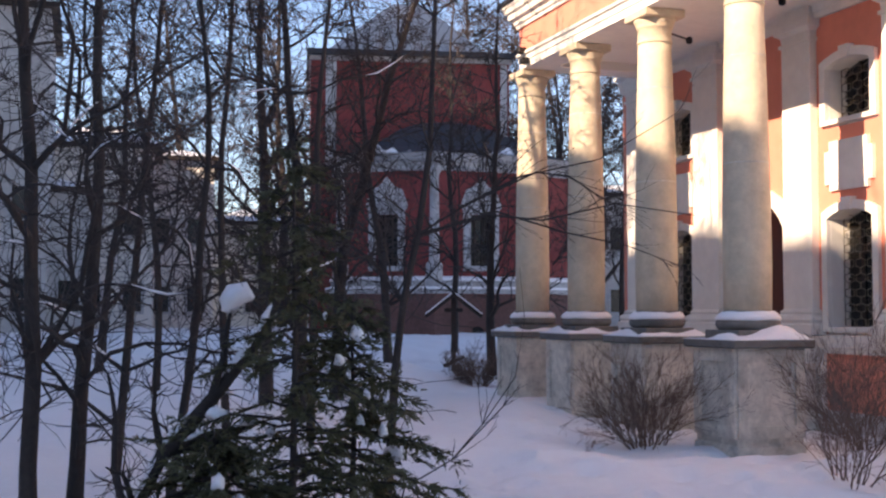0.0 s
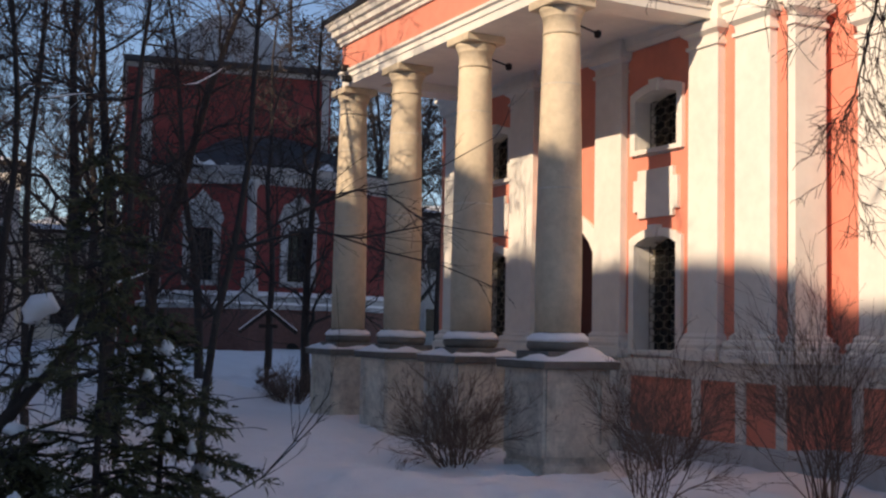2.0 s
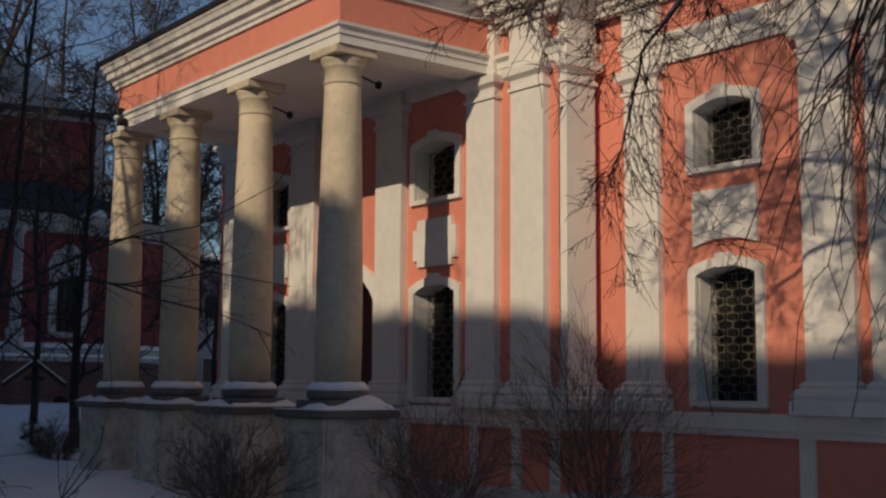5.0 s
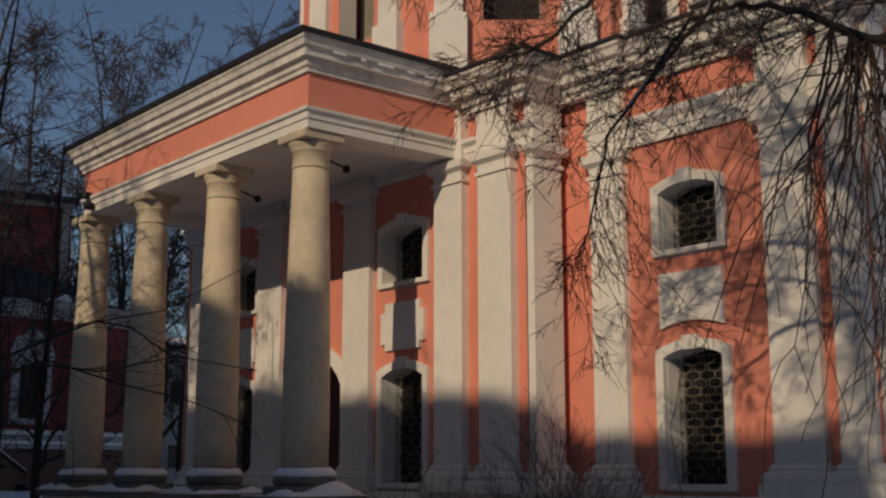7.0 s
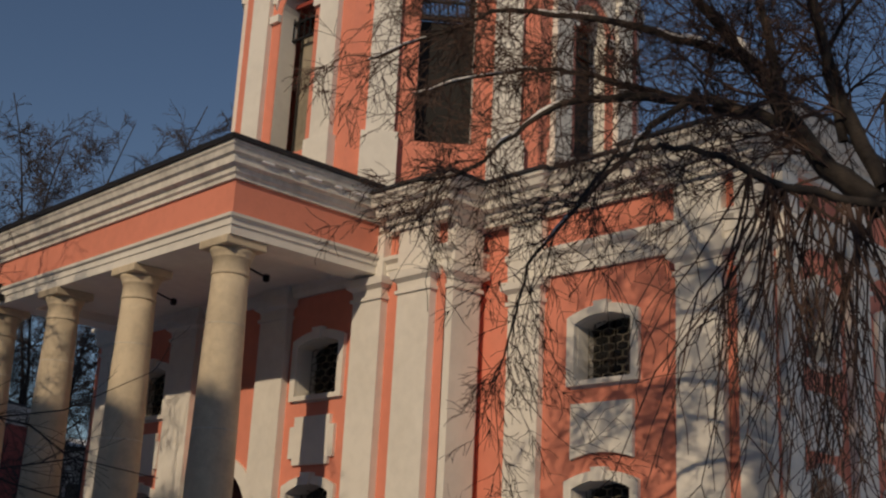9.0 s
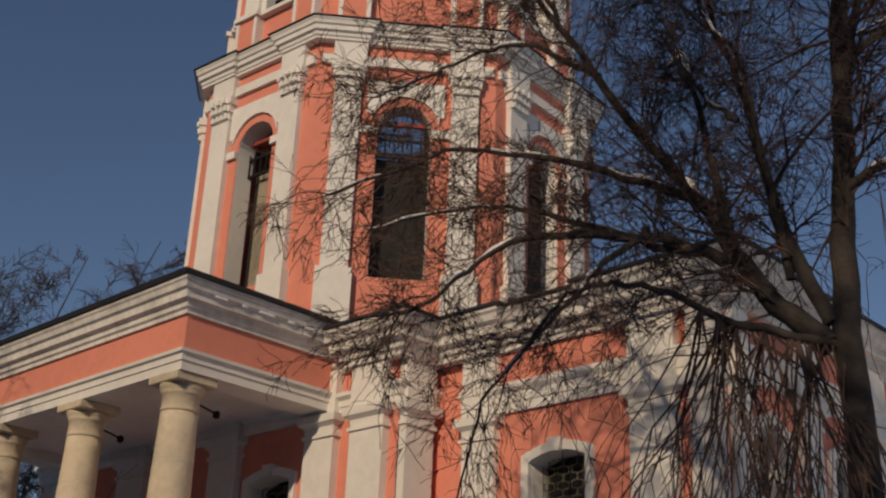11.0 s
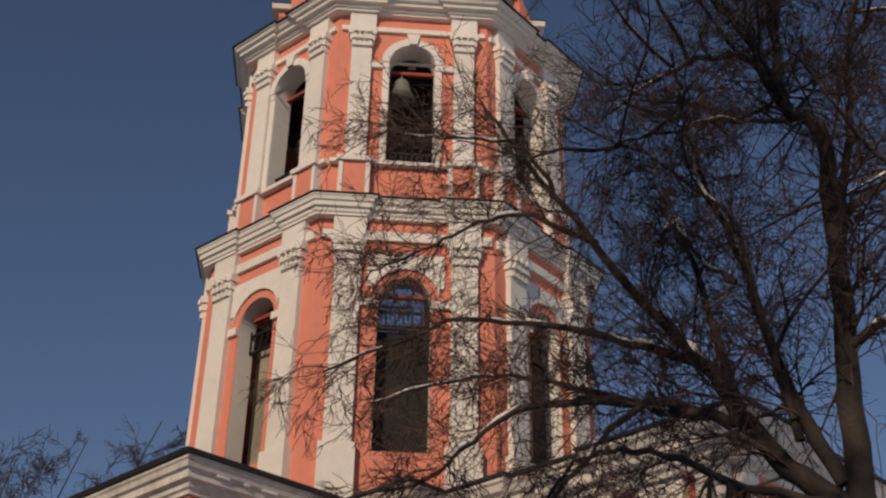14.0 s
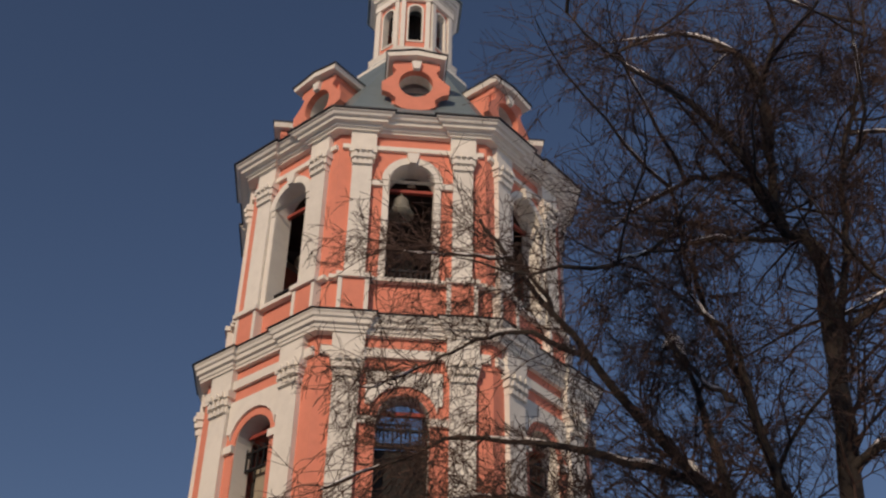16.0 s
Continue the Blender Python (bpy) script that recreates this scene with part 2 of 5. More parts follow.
def pilaster(parent, m, u0, u1, zb=1.35, zt=5.56, out=0.12, top=6.38):
    """A flat white pilaster with moulded base and capital, and its block in the frieze."""
    p = part("pilaster", plate(rect(u0, zb, u1, zt), [], -0.02, out, m), WHITE, parent, "flat white plaster pilaster")
    for nm, prof in (("pilaster_base", base_profile(zb, zb + 0.36, 0.13)), ("pilaster_capital", [(-0.05, zt - 0.30), (0.03, zt - 0.30), (0.03, zt - 0.25), (0.0, zt - 0.24), (0.01, zt - 0.15), (0.08, zt - 0.10), (0.09, zt), (-0.05, zt)])):
        bm = sweep(prof, [(u0, 0), (u0, -out), (u1, -out), (u1, 0)])
        for v in bm.verts:       # plan to wall
            v.co = m @ Vector((v.co.x, v.co.z, -v.co.y))
        part(nm, bm, WHITE, p)
    part("frieze_block", plate(rect(u0 - 0.01, zt, u1 + 0.01, top), [], -0.02, out + 0.015, m), WHITE, p)
    return p


# ---- ground ----
MOUNDS = ((5.6, 11.5, 0.17, 0.8), (6.9, 11.0, 0.20, 0.7), (8.2, 10.5, 0.22, 0.6), (4.6, 12.6, 0.14, 1.0), (9.6, 10.0, 0.16, 0.5), (5.5, 14.5, 0.16, 0.9), (6.6, 16.5, 0.20, 0.8), (7.0, 9.9, 0.12, 0.5), (6.2, 22.0, 0.35, 1.4), (6.0, 10.4, -0.08, 0.16), (6.4, 10.9, -0.08, 0.14), (5.2, 10.9, -0.08, 0.15), (5.7, 12.4, -0.07, 0.14), (6.3, 12.0, -0.07, 0.13))


def ground_height(x, y):
    d = math.hypot(x, y)
    h = 0.028 * max(0.0, min(y, 45) - 11.5)
    h += 0.13 * noise.noise(Vector((x * 0.4, y * 0.4, 0.0))) + 0.075 * noise.noise(Vector((x * 1.1, y * 1.1, 3.0))) + 0.055 * noise.noise(Vector((x * 2.1, y * 2.1, 7.0))) + 0.022 * noise.noise(Vector((x * 4.6, y * 4.6, 1.0)))
    for mx, my, mh, mr in MOUNDS:
        q = ((x - mx) ** 2 + (y - my) ** 2) / (mr * mr)
        if q < 9:
            h += mh * math.exp(-q)
    return h if d < 90 else 0.6


def make_ground():
    def axis(lo, hi):
        a = [-3000, -900, -300, -120, -80, -60, -48, -40]
        a += [-40 + 0.0 + 0.5 * i for i in range(1, 60)]
        v = -10.0
        while v < 28.7:
            a.append(v)
            v += 0.085 if lo < v < hi else 0.2
        a += [29 + 0.6 * i for i in range(0, 36)]
        a += [52, 58, 66, 80, 120, 300, 900, 3000]
        return a
    xs, ys = axis(2.5, 10.0), axis(8.5, 15.0)
    rng = random.Random(4)
    dents = [(rng.uniform(3.5, 9.0), rng.uniform(9.0, 14.5), rng.uniform(0.07, 0.13), rng.uniform(0.08, 0.16)) for _ in range(95)]

    def height(x, y):
        h = ground_height(x, y)
        if 3 < x < 9.5 and 8.5 < y < 15:
            for dx, dy, dr, dh in dents:
                q = ((x - dx) ** 2 + (y - dy) ** 2) / (dr * dr)
                if q < 12:
                    h += dh * (0.45 * math.exp(-q / 4) - math.exp(-q))
        return h
    verts = [(x, y, height(x, y)) for y in ys for x in xs]
    n = len(xs)
    faces = [(j * n + i, j * n + i + 1, (j + 1) * n + i + 1, (j + 1) * n + i) for j in range(len(ys) - 1) for i in range(n - 1)]
    me = bpy.data.meshes.new("ground")
    me.from_pydata(verts, [], faces)
    me.materials.append(SNOW)
    for p in me.polygons:
        p.use_smooth = True
    return tagged(new("ground", me), "snow-covered trodden courtyard ground with soft drifts", "ground", kind="structure")


make_ground()

# ---- church body: front wall, return, side bay, side wall ----
XW, XB, YC, YS, YN, CEN = 10.30, 10.95, 10.82, 6.45, 19.95, 15.62
church = thing("church", "orange church body with white pilasters and barred windows", "church", (XW, CEN, 0))


def cpart(name, bm, mat, parent=None, label=""):
    """A part of the church, its mesh given in world metres."""
    return part(name, bm, mat, parent or church, label)


FRONT = basis((XW, CEN, 0), (-1, 0))       # u runs towards -y
BAY = basis((XB, 8.60, 0), (-1, 0))
BAY_WIN = BAY @ Matrix.Translation((-0.15, 0, 0))
SIDE = basis((XB, YS, 0), (0, -1))         # u runs towards +x
RETURN = basis((XW, YC, 0), (0, -1))
front_windows = [CEN - 13.37, CEN - 17.9]
W_LOW, W_UP = (1.46, 3.06), (4.30, 5.12)
BAY_LOW, BAY_UP = (1.48, 3.03), (4.21, 5.00)


def holes_at(u, hw, low=W_LOW, up=W_UP):
    return [arched(u - hw - 0.1, low[0] - 0.1, u + hw + 0.1, low[1] + 0.1, 0.14), arched(u - hw - 0.1, up[0] - 0.1, u + hw + 0.1, up[1] + 0.1, 0.12)]


door_hole = arched(-0.75, 0.9, 0.75, 3.35, 0.45)
cpart("front_wall", plate(rect(CEN - YN, -0.3, CEN - YC - 0.004, 6.40), [h for u in front_windows for h in holes_at(u, 0.47)] + [door_hole], -0.6, 0.0, FRONT), ORANGE, label="orange plastered front wall")
cpart("bay_wall", plate(rect(8.60 - YC - 0.6, -0.3, 8.60 - YS, 6.40), holes_at(-0.15, 0.425, BAY_LOW, BAY_UP), -0.6, 0.0, BAY), ORANGE, label="orange plastered side bay wall")
cpart("return_wall", plate(rect(0.004, -0.3, XB - XW - 0.004, 6.40), [], -0.55, 0.0, RETURN), ORANGE)
SIDE_WIN = (0.82, 2.6, 4.4)
cpart("side_wall", plate(rect(0.602, -0.3, 13.0, 6.40), [h for u in SIDE_WIN for h in holes_at(u, 0.33)], -0.6, -0.003, SIDE), ORANGE, label="orange plastered side wall")
cpart("far_wall", box(XW + 0.602, YN - 0.6, -0.3, 22, YN - 0.003, 6.40), ORANGE)
cpart("back_wall", box(23.35, YS + 0.61, -0.3, 23.9, YN - 0.61, 6.40), ORANGE)
# floor coloured near-black to keep the inside dark
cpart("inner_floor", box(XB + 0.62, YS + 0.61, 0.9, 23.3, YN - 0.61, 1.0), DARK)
for u in front_windows:
    mm = FRONT @ Matrix.Translation((u, 0, 0))
    church_window(church, mm, 0.47, *W_LOW, 0.12, 0.12)
    church_window(church, mm, 0.47, *W_UP, 0.12, 0.10)
    cartouche(church, mm, 0.50, 3.32, 4.0)
church_window(church, BAY_WIN, 0.425, *BAY_LOW, 0.115, 0.10)
church_window(church, BAY_WIN, 0.425, *BAY_UP, 0.115, 0.10)
part("wall_panel", plate([(-0.46, 3.27), (-0.36, 3.30), (-0.2, 3.335), (0.0, 3.35), (0.2, 3.335), (0.36, 3.30), (0.46, 3.27), (0.46, 3.93), (-0.46, 3.93)], [], -0.01, 0.05, BAY_WIN), WHITE, church, "white plaster panel with an arched foot")
for u in SIDE_WIN:
    mm = SIDE @ Matrix.Translation((u, 0, -0.003))
    church_window(church, mm, 0.33, *W_LOW, 0.11, 0.12)
    church_window(church, mm, 0.33, *W_UP, 0.11, 0.10)
    cartouche(church, mm, 0.40, 3.32, 3.95)
# door in the middle of the portico wall
door = part("church_door", plate(arched(-0.75, 0.9, 0.75, 3.35, 0.45), [], -0.40, -0.34, FRONT), DOOR, church, "arched brown-red double door")
part("frame", plate(arched(-0.95, 0.9, 0.95, 3.55, 0.5), [arched(-0.75, 0.88, 0.75, 3.35, 0.45)], -0.01, 0.05, FRONT), WHITE, door)
for s in (-1, 1):
    for v0, v1 in ((1.05, 1.75), (1.85, 2.8)):
        part("door_panel", plate(rect(min(s * 0.12, s * 0.6), v0, max(s * 0.12, s * 0.6), v1), [], -0.345, -0.315, FRONT), DOOR, door)

# pilasters of front, return, bay and side
for y0, y1 in ((14.74, 14.08), (12.56, 11.97), (11.64, 11.01), (17.25, 16.5), (19.6, 19.0)):
    pilaster(church, FRONT, CEN - y0, CEN - y1, zt=5.78)
pilaster(church, RETURN, 0.0, 0.50, zt=5.78)
for y0, y1, out in ((10.24, 9.70, 0.10), (7.66, 7.05, 0.10), (6.86, 6.47, 0.106)):
    pilaster(church, BAY, 8.60 - y0, 8.60 - y1, out=out)
SIDE_M = SIDE @ Matrix.Translation((0, 0, -0.003))
for u0, u1 in ((0.02, 0.32), (1.45, 1.9), (3.25, 3.7), (5.1, 5.55)):
    pilaster(church, SIDE_M, u0, u1, out=0.10)

WALK = [(22, YN), (XW, YN), (XW, YC), (XB, YC), (XB, YS), (23.9, YS)]
ARCHITRAVE = [(-0.02, 5.57), (0.05, 5.57), (0.05, 5.68), (0.07, 5.69), (0.07, 5.80), (0.13, 5.86), (0.13, 5.93), (-0.02, 5.93)]
cpart("architrave", sweep(ARCHITRAVE, [(XB, YC - 0.52), (XB, YS), (23.9, YS)]), WHITE)
cpart("architrave", sweep([(o, 5.78 + (z - 5.57) * 0.75) for o, z in ARCHITRAVE], WALK[:4]), WHITE)
PW = [(XW, YN), (XW, 11.70), (XW - 0.12, 11.70), (XW - 0.12, YC - 0.1), (XB - 0.12, YC - 0.1), (XB - 0.12, 9.72), (XB, 9.72), (XB, 7.82), (XB - 0.12, 7.82), (XB - 0.12, YS - 0.12), (XB + 0.42, YS - 0.12), (XB + 0.42, YS), (23.9, YS)]
cpart("cornice", sweep(cornice_profile(6.36, 6.84, 0.36), [(22, YN), *PW]), WHITE_STAINED, label="stepped white plaster cornice")
cpart("cornice_flashing", sweep([(-0.1, 6.843), (0.40, 6.843), (0.40, 6.88), (-0.1, 6.93)], [(22, YN), *PW]), ROOF)
cpart("plinth_band", sweep([(-0.02, 1.10), (0.06, 1.10), (0.06, 1.16), (0.10, 1.18), (0.10, 1.34), (-0.02, 1.36)], WALK), WHITE)
cpart("plinth_foot", sweep([(-0.02, -0.3), (0.10, -0.3), (0.10, 0.28), (0.06, 0.32), (-0.02, 0.33)], WALK), WHITE_DULL)
for m, spans in ((FRONT, ((CEN - 14.7, CEN - 13.95), (CEN - 12.55, CEN - 12.42), (CEN - 11.7, CEN - 11.55), (CEN - 10.98, CEN - 10.84))), (BAY, ((8.60 - 10.40, 8.60 - 10.26), (8.60 - 9.72, 8.60 - 9.58), (8.60 - 7.8, 8.60 - 7.62), (8.60 - 6.7, 8.60 - 6.47))), (SIDE_M, ((0.02, 0.3), (1.5, 1.8), (3.3, 3.6)))):
    for u0, u1 in spans:
        cpart("plinth_strip", plate(rect(u0, 0.33, u1, 1.10), [], -0.01, 0.05, m), WHITE)
cpart("roof", plate([(XW + 0.1, YN - 0.1), (XW + 0.1, YC + 0.1), (XB + 0.1, YC + 0.1), (XB + 0.1, YS + 0.1), (23.8, YS + 0.1), (23.8, YN - 0.1)], [], 6.76, 6.88, Matrix()), ROOF, label="dark sheet-metal roof with thin snow")

# ---- portico ----
XC, YCOLS = 8.07, (12.44, 14.67, 16.91, 19.05)
portico = thing("portico", "stone-columned church portico with orange frieze and snowy ledges", "portico", (9, 15.7, 0))
EX0, EY0, EY1 = 7.79, 12.10, 18.92
SHAFT = [(0.285, 1.68), (0.292, 2.2), (0.288, 2.9), (0.274, 3.7), (0.255, 4.5), (0.236, 5.2), (0.232, 5.38)]
for i, y in enumerate(YCOLS):
    ground_z = ground_height(XC, y)
    ped = part("pedestal", box(XC - 0.45, y - 0.45, -0.3, XC + 0.45, y + 0.45, 1.24, 0.012), STONE_GREY, portico, "weathered stone pedestal with sunk panels")
    part("pedestal_foot", box(XC - 0.475, y - 0.475, -0.3, XC + 0.475, y + 0.475, 0.12 + 0.20 * (i / 3), 0.02), STONE_GREY, ped)
    for out, org in (((-1, 0), (XC - 0.45, y, 0)), ((0, -1), (XC, y - 0.45, 0))):
        m = basis(org, out)
        part("pedestal_panel", plate(rect(-0.45, 0.2, 0.45, 1.24), [rect(-0.33, 0.34, 0.33, 1.08)], -0.004, 0.034, m), STONE_GREY, ped)
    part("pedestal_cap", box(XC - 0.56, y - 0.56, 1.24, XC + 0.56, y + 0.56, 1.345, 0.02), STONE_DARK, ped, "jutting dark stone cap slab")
    col = part("column", lathe(SHAFT, 36, (XC, y, 0)), STONE, portico, "smooth tapering limestone column", True)
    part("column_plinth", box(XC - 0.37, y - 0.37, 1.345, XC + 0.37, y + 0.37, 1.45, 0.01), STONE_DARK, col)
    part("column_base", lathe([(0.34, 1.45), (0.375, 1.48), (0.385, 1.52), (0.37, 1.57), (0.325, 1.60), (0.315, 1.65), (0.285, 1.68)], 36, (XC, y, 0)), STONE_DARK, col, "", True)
    part("column_neck", lathe([(0.232, 5.375), (0.246, 5.385), (0.25, 5.40), (0.238, 5.42), (0.234, 5.44), (0.235, 5.585), (0.25, 5.595), (0.256, 5.615), (0.252, 5.63), (0.278, 5.67), (0.292, 5.72)], 36, (XC, y, 0)), STONE, col, "", True)
    part("abacus", box(XC - 0.31, y - 0.31, 5.72, XC + 0.31, y + 0.31, 5.83, 0.012), STONE, col)
    # joints of the drums as thin raised lines of mortar
    for z, r in ((3.45, 0.279), (4.75, 0.2485)):
        part("drum_joint", lathe([(r + 0.001, z - 0.006), (r + 0.0035, z), (r + 0.001, z + 0.006)], 36, (XC, y, 0)), STONE_GREY, col)


def snow_cap(x0, y0, x1, y1, z, h, seed, name="snow_patch"):
    """A soft uneven bed of snow over a ledge."""
    bm = bmesh.new()
    n = 12
    g = [[None] * (n + 1) for _ in range(n + 1)]
    for i in range(n + 1):
        for j in range(n + 1):
            x, y = x0 + (x1 - x0) * i / n, y0 + (y1 - y0) * j / n
            edge = min(i, n - i, j, n - j) / (n / 2)
            k = h * min(1, edge * 2.6) ** 0.6 * (0.50 + 1.1 * noise.noise(Vector((x * 2.6 + seed, y * 2.6, seed * 1.7))))
            g[i][j] = bm.verts.new((x, y, z + max(k, -0.02)))
    for i in range(n):
        for j in range(n):
            bm.faces.new((g[i][j], g[i + 1][j], g[i + 1][j + 1], g[i][j + 1]))
    ret = bmesh.ops.extrude_face_region(bm, geom=bm.faces[:])
    for v in ret["geom"]:
        if isinstance(v, bmesh.types.BMVert):
            v.co.z = z - 0.012
    return bm


for i, y in enumerate(YCOLS):
    s = finish(snow_cap(XC - 0.56, y - 0.56, XC + 0.56, y + 0.56, 1.348, 0.12, 3.1 * i + 1), "snow_patch", SNOW, None, "", True)
    tagged(s, "fresh snow lying on a stone pedestal cap", "snow", "snow on the pedestals")
    b = lathe([(0.36, 1.56), (0.395, 1.575), (0.375, 1.62), (0.32, 1.665), (0.286, 1.672)], 28, (XC, y, 0))
    for v in b.verts:
        v.co.z += 0.022 * noise.noise(v.co * 6.0) if v.co.z > 1.565 else 0.0
    tagged(finish(b, "snow_ring", SNOW, None, "", True), "snow ring round the foot of a column", "snow", "snow on the column feet")

ENT = [(XW - 0.125, EY0), (EX0, EY0), (EX0, EY1), (XW - 0.125, EY1)][::-1]
part("architrave", sweep([(-0.5, 5.832), (0.0, 5.832), (0.0, 5.95), (0.02, 5.952), (0.02, 6.03), (0.06, 6.05), (0.065, 6.09), (-0.5, 6.09)], ENT), WHITE, portico, "white architrave beam")
part("frieze", sweep([(-0.45, 6.092), (0.004, 6.092), (0.004, 6.55), (-0.45, 6.55)], ENT), ORANGE, portico, "orange plaster frieze")
part("cornice", sweep(cornice_profile(6.54, 6.95, 0.25, -0.4), ENT), WHITE_STAINED, portico, "stepped white cornice with weather stains")
part("roof_edge", sweep([(-0.5, 6.953), (0.29, 6.953), (0.31, 7.005), (-0.5, 7.10)], ENT), ROOF, portico, "dark metal roof edge")
part("ceiling", box(EX0 + 0.45, EY0 + 0.45, 5.98, XW - 0.004, EY1 - 0.45, 6.10), WHITE, portico, "flat white portico ceiling")
part("roof", box(EX0 + 0.3, EY0 + 0.3, 7.06, XW + 0.1, EY1 - 0.3, 7.17), ROOF, portico)
part("portico_floor", box(XC + 0.5, 14.05, -0.3, XW - 0.105, 17.5, 0.96), STONE_GREY, portico, "raised stone floor")
part("snow_drift", snow_cap(XC + 0.52, 14.1, XW - 0.13, 17.45, 0.965, 0.08, 9.0), SNOW, portico)
# remains of snow on the shaded cornice steps
for i, (x0, x1) in enumerate(((8.02, 8.22), (8.45, 8.53), (8.72, 8.98), (9.2, 9.32), (9.5, 9.78))):
    s = finish(snow_cap(x0, EY0 - 0.205, x1, EY0 - 0.162, 6.797, 0.06, 2.3 * i + 0.7), "snow_patch", SNOW, None, "", True)
    tagged(s, "small strip of old snow on a cornice step", "snow", "snow on the cornice")
# thin iron lamp arms under the ceiling
for y in (13.4, 15.8):
    arm = thing("lamp_arm", "thin dark iron lamp arm under the portico ceiling", "lamp", (8.9, y, 5.9), 0, "lamp arms")
    bm = bmesh.new()
    add_tube(bm, [(-0.6, 0, 0.08), (0.0, 0, -0.02), (0.35, 0, -0.10)], 0.016)
    part("rod", bm, BLACK_IRON, arm)
    part("lamp_head", lathe([(0.02, -0.17), (0.05, -0.15), (0.05, -0.08), (0.02, -0.06)], 10, (0.38, 0, 0)), BLACK_IRON, arm)

# ---- bell tower ----
TC = Vector((14.70, 15.90))
tower = thing("bell_tower", "orange octagonal bell tower with white pilasters and cornices", "bell tower", (TC.x, TC.y, 7.0))


def octagon(A, b):
    """Plan of an octagon, clockwise from above, apothem A on the axes, half-width b of the axis faces."""
    pts = [(-A, -b), (-A, b), (-b, A), (b, A), (A, b), (A, -b), (b, -A), (-b, -A)]
    return [(TC.x + x, TC.y + y) for x, y in pts[::-1]][::-1]


